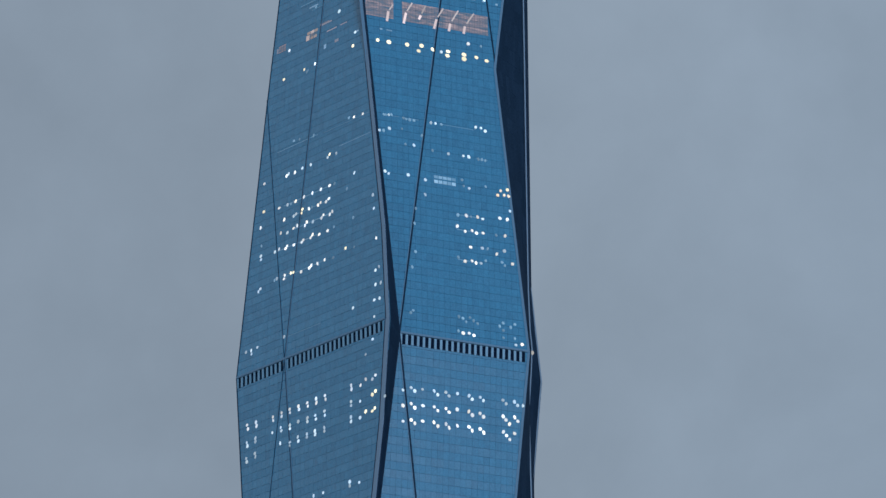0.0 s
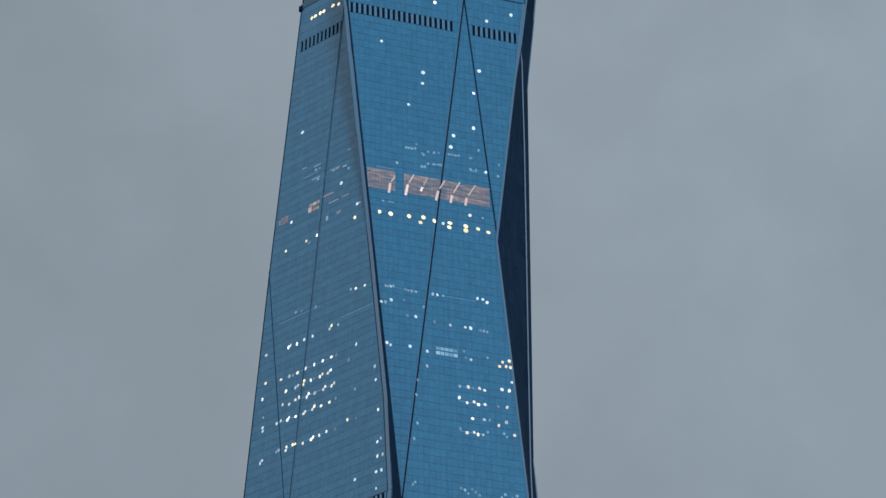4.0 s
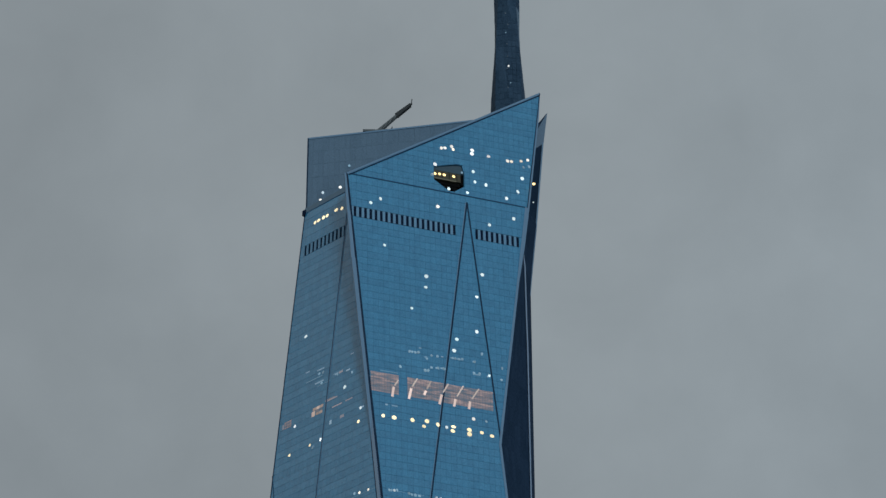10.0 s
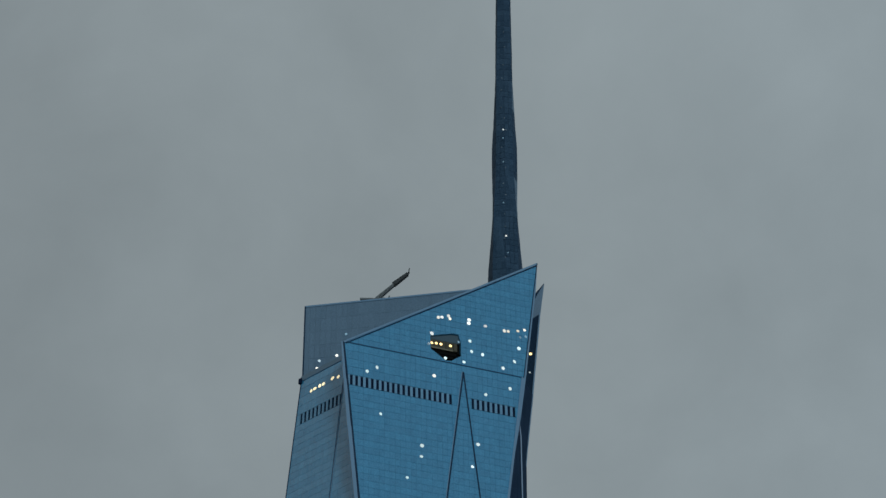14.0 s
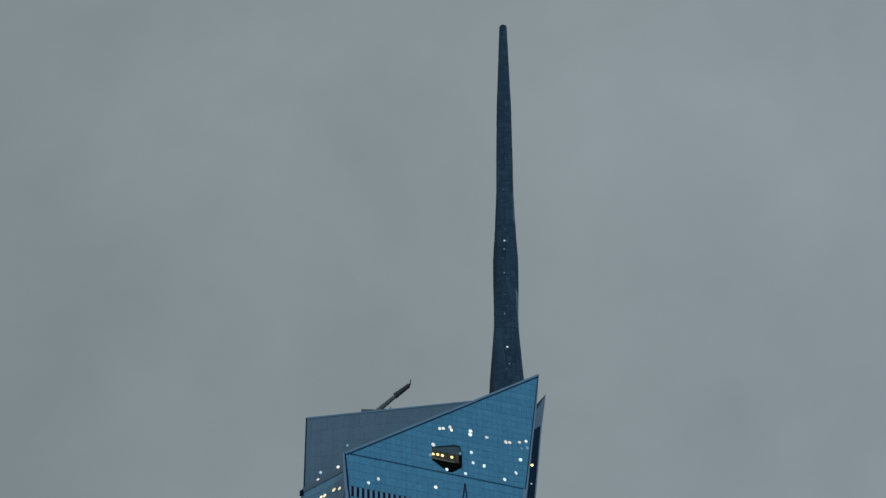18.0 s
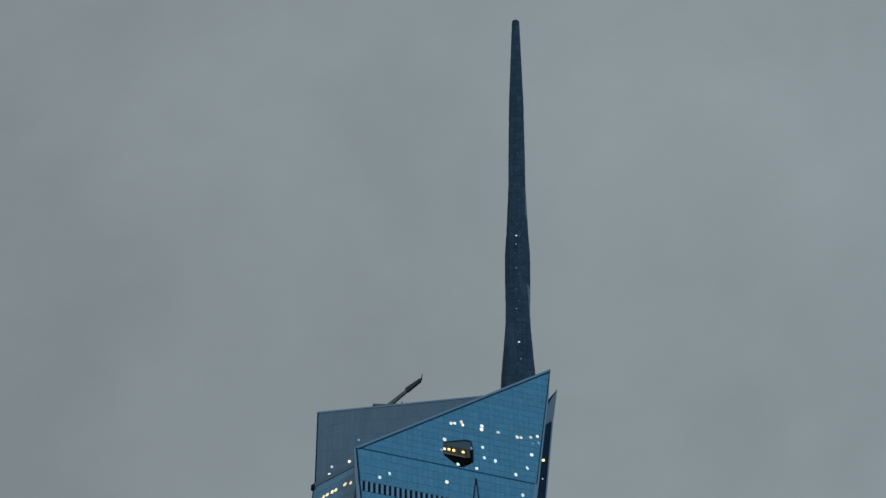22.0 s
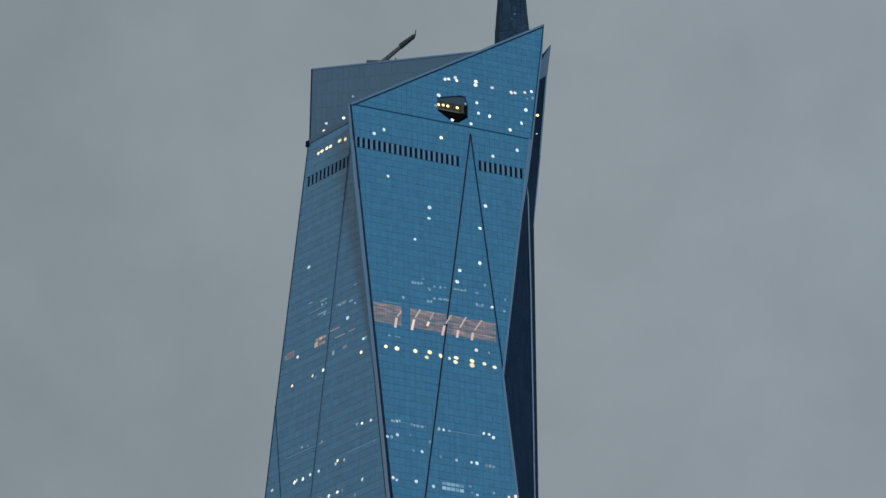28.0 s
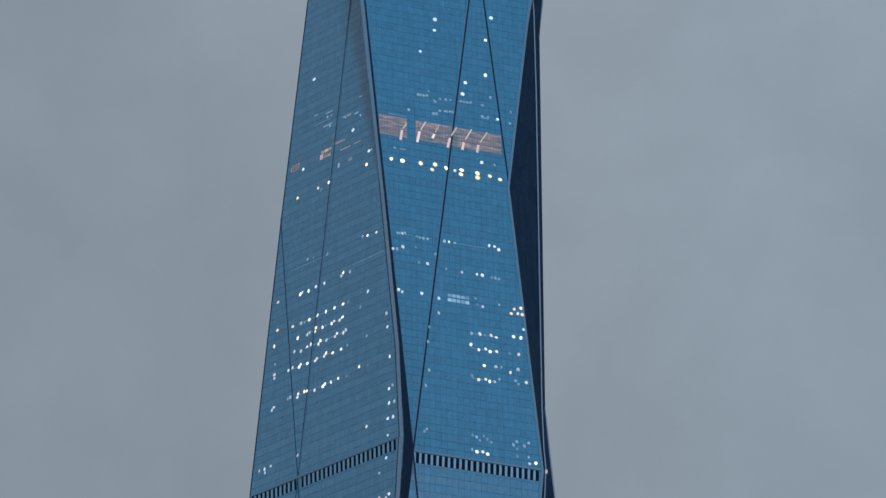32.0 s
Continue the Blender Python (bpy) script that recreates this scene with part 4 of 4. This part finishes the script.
lamps(WEST, west_wall, "mid", (  # lower office
    (14.6, 383.9), (37.2, 384.6), (17.0, 379.8), (17.8, 380.1), (15.1, 375.8), (23.8, 375.8), (43.8, 376.0), (6.2, 372.3),
    (6.3, 371.3), (11.1, 371.8), (44.3, 372.1), (12.3, 363.9), (6.1, 362.4), (6.7, 363.0), (46.8, 355.3), (45.7, 354.7), (45.9, 350.8),
    (47.6, 350.7), (3.0, 346.7), (4.8, 346.6), (5.0, 345.6), (6.9, 346.8), (16.0, 346.7), (38.8, 346.9), (45.7, 346.7), (47.4, 346.6),
    (45.9, 342.2),))
lamps(WEST, west_wall, "mid", (  # upper office
    (35.3, 426.0), (14.4, 392.8), (19.1, 392.7), (22.0, 392.6), (27.8, 392.5), (30.7, 392.6),))
lamps(WEST, west_wall, "sail_pale", (  # top
    (14.2, 456.7), (29.3, 434.7),))
lamps(WEST, west_wall, "mid", (  # low
    (45.4, 336.5), (43.1, 333.3), (15.2, 323.1), (3.8, 322.5), (4.0, 321.6), (6.7, 322.0), (6.7, 322.9), (12.4, 322.6), (15.4, 322.2),
    (18.2, 321.9), (18.2, 322.8), (21.0, 322.9), (24.0, 322.0), (24.0, 322.9), (26.6, 322.8), (26.8, 321.8), (29.6, 323.0),
    (29.7, 321.9), (38.2, 321.8), (38.2, 322.8), (41.1, 322.0), (15.0, 319.1), (48.9, 320.9), (3.6, 318.5), (3.8, 317.6), (6.5, 319.0),
    (6.7, 318.1), (18.2, 317.6), (18.2, 318.4), (20.8, 319.0), (21.0, 317.9), (23.8, 318.1), (23.8, 318.9), (26.4, 318.9),
    (26.5, 318.0), (29.5, 317.9), (29.5, 318.8), (38.1, 317.8), (38.1, 318.9), (41.0, 317.9), (25.8, 302.7), (28.9, 302.6),
    (37.4, 301.9), (37.4, 302.9), (40.4, 301.9),))
lamps(WEST, west_wall, "dim", (  # lower office
    (15.8, 383.7), (30.6, 384.0), (23.2, 380.1), (34.9, 381.0), (6.2, 375.2), (31.1, 371.7), (37.5, 372.0), (11.5, 363.7),
    (31.4, 363.1), (38.3, 363.6),))
lamps(WEST, west_wall, "dim", (  # upper office
    (20.9, 439.5), (26.5, 439.7), (31.7, 438.2), (18.9, 420.9), (15.6, 401.9), (17.6, 401.6),
    (34.5, 401.3), (22.5, 400.8),))
lamps(WEST, west_wall, "dim", (  # top
    (19.9, 442.7), (21.3, 442.6),))
lamps(WEST, west_wall, "warm_deck", (  # top
    (22.9, 493.2), (15.2, 492.7), (16.5, 492.8), (18.3, 492.9), (19.6, 492.9), (25.0, 492.7),))


def lamp_at(place, mesh, name, parent, label):
    ob = tagged(hang(new(name, mesh), parent), label)
    m = pose(*place, 90, 0, 0)
    ob.matrix_basis = m
    return ob


SMALL = disc("beacon", 0.22, 0.22, MID_GLOW)
AMBER = disc("amber_beacon", 0.42, 0.42, AMBER_GLOW)
for p in ((16.55, 724.6, 590.6), (17.05, 723.4, 551.6)):
    lamp_at(p, disc("spire_beacon", 0.3, 0.3, LOW_GLOW), "beacon", spire_ob, "small white lamp on the spire")
SPECK = disc("spire_speck", 0.19, 0.19, glow("speck_glow", (0.16, 0.26, 0.36), 0.22, 0.7))
speck_rng = random.Random(11)
for k in range(16):                   # faint lamps along the folded front
    z = 545 + k * 5.6 + speck_rng.uniform(-1.5, 1.5)
    front = min(spire_ring(z), key=lambda q: q.y)
    lamp_at((front.x + speck_rng.uniform(-0.9, 0.5), front.y - 0.02, z), SPECK, "beacon", spire_ob, "faint lamp on the spire")
for p in ((16.4, 724.2, 563.9), (17.55, 723.2, 545.6), (16.45, 724.8, 579.0), (16.45, 724.7, 587.6)):
    lamp_at(p, disc("faint_beacon", 0.2, 0.2, DIM_GLOW), "beacon", spire_ob, "faint lamp on the spire")
lamp_at((23.0, 713.0, 504.2), AMBER, "beacon", tower, "amber lamp on the navy side")
lamp_at((22.75, 713.0, 498.2), SMALL, "beacon", tower, "white lamp on the navy side")
# a pale upright post at the belt corner; its brightness is an added glow
lamp_at((21.55, 711.0, 343.2), disc("corner_lamp", 0.34, 0.62, glow("corner_glow", (0.80, 0.72, 0.60), 0.36)), "beacon", tower, "small pale post at the belt corner, brightened by a glow")


# ---- sky lobby: a tall lit floor with leaning columns behind the glass ----
def pink_glass():
    """Lit glass with level stripes of salmon light, brighter in some panes than in others."""
    m, n, l, b = mat("lobby_glow")
    geo, stretch, stripes = n.new("ShaderNodeNewGeometry"), n.new("ShaderNodeMapping"), n.new("ShaderNodeTexNoise")
    stretch.inputs["Scale"].default_value = (0.3, 0.3, 1.5)
    stripes.inputs["Scale"].default_value, stripes.inputs["Detail"].default_value = 1.0, 3.0
    l.new(geo.outputs["Position"], stretch.inputs["Vector"])
    l.new(stretch.outputs[0], stripes.inputs["Vector"])
    mix = n.new("ShaderNodeMath")
    mix.operation = "MULTIPLY_ADD"
    mix.inputs[1].default_value = 0.07
    l.new(piece_random(n, l), mix.inputs[0])
    l.new(stripes.outputs["Fac"], mix.inputs[2])
    ramp = n.new("ShaderNodeValToRGB")
    ramp.color_ramp.elements[0].position, ramp.color_ramp.elements[1].position = 0.36, 0.74
    ramp.color_ramp.elements[0].color, ramp.color_ramp.elements[1].color = (0.062, 0.122, 0.185, 1), (0.37, 0.275, 0.280, 1)
    middle = ramp.color_ramp.elements.new(0.56)
    middle.color = (0.188, 0.165, 0.190, 1)
    l.new(mix.outputs[0], ramp.inputs["Fac"])
    l.new(ramp.outputs["Color"], b.inputs["Base Color"])
    l.new(ramp.outputs["Color"], b.inputs["Emission Color"])
    b.inputs["Emission Strength"].default_value = 0.36
    b.inputs["Roughness"].default_value = 0.3
    return m


LOBBY_GLOW = pink_glass()
COLUMN_GLOW = glow("column_glow", (0.96, 0.75, 0.70), 0.72, 0.25)
BRANCH_GLOW = glow("branch_glow", (0.80, 0.68, 0.64), 0.48, 0.3)
lobby = tagged(hang(new("sky_lobby", bpy.data.meshes.new("sky_lobby")), south_wall), "tall lit floor glowing salmon pink behind the glass")
v, f = [], []
LOBBY_RUNS = ((-8.0, -0.6), (1.7, 24.5))
for u0, u1 in LOBBY_RUNS:
    solid(v, f, [SOUTH.at(u0, 435.25), SOUTH.at(u1, 435.25), SOUTH.at(u1, 435.45), SOUTH.at(u0, 435.45)], SOUTH.normal(432), 0.09, 0.05)
    count = round((u1 - u0) / MODULE)
    for i in range(count):
        for z0, z1 in ((429.6, 431.45), (431.5, 433.45), (433.5, 435.25)):
            a, b = u0 + (u1 - u0) * i / count + 0.025, u0 + (u1 - u0) * (i + 1) / count - 0.025
            pv, pf = [], []
            solid(pv, pf, [SOUTH.at(a, z0), SOUTH.at(b, z0), SOUTH.at(b, z1), SOUTH.at(a, z1)], SOUTH.normal(432), 0.09, 0.05)
            part_from("lobby_pane", pv, pf, LOBBY_GLOW, lobby)
lobby.data.from_pydata(v, [], f)
lobby.data.materials.append(LOBBY_GLOW)
BAR = surface("lobby_bar", (0.060, 0.115, 0.18), (0.085, 0.145, 0.22), 0.5)
for u0, u1 in LOBBY_RUNS:
    count = round((u1 - u0) / MODULE)
    for i in range(count):
        u = u0 + (u1 - u0) * (i + 0.5) / count
        run(SOUTH, ((u, 429.7), (u, 435.2)), 0.08, 0.11, BAR, "lobby_mullion", lobby)
    for z in (431.47, 433.47):
        run(SOUTH, ((u0, z), (u1, z)), 0.09, 0.12, BAR, "lobby_rail", lobby)
for foot, knee, head in (((-2.35, 428.7), (-1.95, 431.7), (-0.7, 434.0)), ((2.05, 428.9), (2.7, 432.2), (4.35, 435.5)), ((6.1, 430.9), (6.6, 432.2), (7.95, 435.4)),
                         ((10.1, 428.9), (10.75, 431.9), (12.6, 435.5)), ((14.0, 429.0), (14.4, 431.3), (16.6, 435.7)), ((17.95, 429.0), (18.3, 431.3), (20.75, 435.6))):
    n = SOUTH.normal(432)
    v, f = [], []
    beam(v, f, SOUTH.at(*foot), SOUTH.at(*knee), 0.62, 0.16, n)
    part_from("leaning_column", v, f, COLUMN_GLOW, lobby, "brightly lit leaning column")
    fork = (knee[0] + 0.2 * (head[0] - knee[0]), knee[1] + 0.2 * (head[1] - knee[1]))
    v, f = [], []
    beam(v, f, SOUTH.at(*fork), SOUTH.at(*head), 0.36, 0.16, n)
    part_from("column_branch", v, f, BRANCH_GLOW, lobby, "lit upper branch of a column")


def lit_panes(face, wall, u0, u1, z0, z1, count, material, label):
    """A row of softly lit panes set just proud of the glass."""
    for i in range(count):
        a, b = u0 + (u1 - u0) * i / count + 0.08, u0 + (u1 - u0) * (i + 1) / count - 0.08
        v, f = [], []
        solid(v, f, [face.at(a, z0), face.at(b, z0), face.at(b, z1), face.at(a, z1)], face.normal(z0), 0.09, 0.05)
        part_from("lit_pane", v, f, material, wall, label)


lit_panes(SOUTH, south_wall, 9.3, 15.0, 384.95, 385.75, 5, LIT_PANE, "softly lit white office pane")
lit_panes(SOUTH, south_wall, 9.3, 15.0, 383.6, 384.5, 5, LIT_PANE, "softly lit white office pane")
lit_panes(WEST, west_wall, 18.2, 22.0, 432.0, 432.8, 3, ORANGE_GLOW, "orange lit pane of the lobby floor")
lit_panes(WEST, west_wall, 17.9, 19.2, 430.3, 431.8, 1, ORANGE_GLOW, "orange lit pane of the lobby floor")
lit_panes(WEST, west_wall, 19.4, 21.8, 430.3, 431.1, 2, ORANGE_GLOW, "orange lit pane of the lobby floor")
lit_panes(WEST, west_wall, 19.4, 21.8, 431.2, 431.9, 2, LOBBY_GLOW, "dim salmon pane of the lobby floor")
lit_panes(WEST, west_wall, 8.2, 10.8, 430.6, 432.6, 3, LOBBY_GLOW, "dim salmon pane of the lobby floor")
lit_panes(WEST, west_wall, 22.6, 26.0, 433.0, 433.5, 3, LOBBY_GLOW, "dim salmon pane of the lobby floor")

# faint light strips along floors
STRIP_GLOW = glow("strip_glow", (0.32, 0.46, 0.54), 0.21, 0.45, None, (0.03, 0.19, 0.36))
for face, wall, z, u0, u1 in ((SOUTH, south_wall, 400.9, -1.7, 0.6), (SOUTH, south_wall, 400.9, 1.6, 5.6), (SOUTH, south_wall, 400.8, 11.5, 20.0), (SOUTH, south_wall, 384.4, -3.9, -1.7),
                              (SOUTH, south_wall, 392.5, 20.4, 23.4), (SOUTH, south_wall, 443.6, 2.1, 5.1), (SOUTH, south_wall, 443.9, 13.9, 16.9), (SOUTH, south_wall, 436.1, -5.5, -0.8),
                              (WEST, west_wall, 400.6, 10.0, 24.0), (WEST, west_wall, 400.3, 26.0, 41.5), (WEST, west_wall, 394.3, 31.5, 42.0), (WEST, west_wall, 346.4, 16.8, 28.2),
                              (WEST, west_wall, 384.0, 13.4, 29.6), (WEST, west_wall, 380.0, 16.2, 29.4), (WEST, west_wall, 376.0, 16.6, 30.8), (WEST, west_wall, 371.6, 12.0, 26.6),
                              (WEST, west_wall, 363.4, 14.4, 29.2), (SOUTH, south_wall, 375.6, 15.0, 22.0), (SOUTH, south_wall, 371.4, 15.0, 22.0), (SOUTH, south_wall, 363.0, 15.2, 21.4),
                              (WEST, west_wall, 441.8, 15.4, 21.0), (WEST, west_wall, 439.0, 19.5, 24.0), (WEST, west_wall, 440.3, 25.0, 28.4)):
    run(face, ((u0, z), (u1, z)), 0.13 if 394 < z < 401 else 0.23, 0.1, STRIP_GLOW, "light_strip", wall, 0.0, "faint strip of light along a floor")

for u, z, me in ((14.1, 498.3, LAMPS["sail_pale"][1]), (17.9, 504.6, LAMPS["dim"][1]), (9.5, 502.0, LAMPS["mid"][1])):
    ob = tagged(hang(new("bay_lamp", me), tower), "pale lamp at the machine bay")
    n = SOUTH.normal(z)
    m = Matrix((SOUTH.d, n.cross(SOUTH.d).normalized(), n)).transposed().to_4x4()
    m.translation = SOUTH.at(u, z) + n * 0.1
    ob.matrix_basis = m

# short streaks of light round the lobby floors
PALE_STREAK = glow("pale_streak", (0.50, 0.64, 0.74), 0.28, 0.5, None, (0.03, 0.19, 0.36))
SALMON_STREAK = glow("salmon_streak", (0.66, 0.48, 0.42), 0.32, 0.3, None, (0.05, 0.17, 0.30))
for z, u0, u1, wide, material in ((445.0, 15.0, 16.3, 0.3, PALE_STREAK), (443.9, 19.2, 21.6, 0.28, PALE_STREAK), (440.1, 18.6, 21.6, 0.36, PALE_STREAK),
                                  (440.1, 25.6, 26.6, 0.45, PALE_STREAK), (440.1, 27.0, 28.3, 0.7, SALMON_STREAK), (439.5, 29.6, 30.9, 0.4, PALE_STREAK), (444.0, 30.9, 32.0, 0.3, PALE_STREAK),
                                  (426.1, 34.8, 36.4, 0.45, PALE_STREAK), (426.2, 28.2, 29.5, 0.8, SALMON_STREAK), (426.0, 24.5, 25.2, 1.2, PALE_STREAK),
                                  (433.0, 23.2, 26.8, 0.35, SALMON_STREAK), (421.2, 18.8, 19.5, 0.5, PALE_STREAK), (431.4, 7.6, 8.1, 1.4, SALMON_STREAK), (430.3, 25.2, 28.6, 0.3, SALMON_STREAK), (430.35, 29.8, 32.2, 0.3, SALMON_STREAK)):
    run(WEST, ((u0, z), (u1, z)), wide, 0.1, material, "light_streak", west_wall, 0.0, "short streak of light behind the glass")
for z, u0, u1 in ((443.5, 2.1, 2.9), (443.55, 3.2, 4.6), (443.4, 7.9, 8.5), (443.4, 9.6, 10.2), (443.6, 10.8, 11.4), (443.75, 13.3, 16.8), (443.8, 19.3, 20.0),
                  (445.1, 4.9, 5.6), (442.6, 6.4, 7.0), (438.4, 6.3, 7.6), (439.5, 7.8, 8.4), (439.8, 9.3, 9.9), (440.0, 10.6, 12.0), (439.95, 19.3, 21.3),
                  (440.0, 23.1, 23.6), (426.0, -4.2, -3.6), (426.0, -2.5, -1.0)):
    run(SOUTH, ((u0, z), (u1, z)), 0.42, 0.13, PALE_STREAK, "light_streak", south_wall, 0.0, "short streak of light behind the glass")

# lamps in the machine bay and on the grey screen
for u, z in ((10.45, 502.85), (11.75, 503.0), (13.05, 503.0), (15.7, 503.05)):
    ob = tagged(hang(new("work_lamp", AMBER), gantry_ob), "amber work lamp")
    n = SOUTH.normal(z)
    m = Matrix((SOUTH.d, n.cross(SOUTH.d).normalized(), n)).transposed().to_4x4()
    m.translation = SOUTH.at(u, z) - n * 0.26
    ob.matrix_basis = m
for x, z, me in ((-28.75, 505.6, LAMPS["bright"][1]), (-33.95, 501.9, LAMPS["bright"][1]), (-33.4, 504.3, LAMPS["mid"][1]), (-26.4, 512.4, LAMPS["dim"][1])):
    lamp_at((x, 717.9 - (x + 38) * 0.1467 - 0.4, z), me, "screen_lamp", tower, "white lamp on the grey screen")
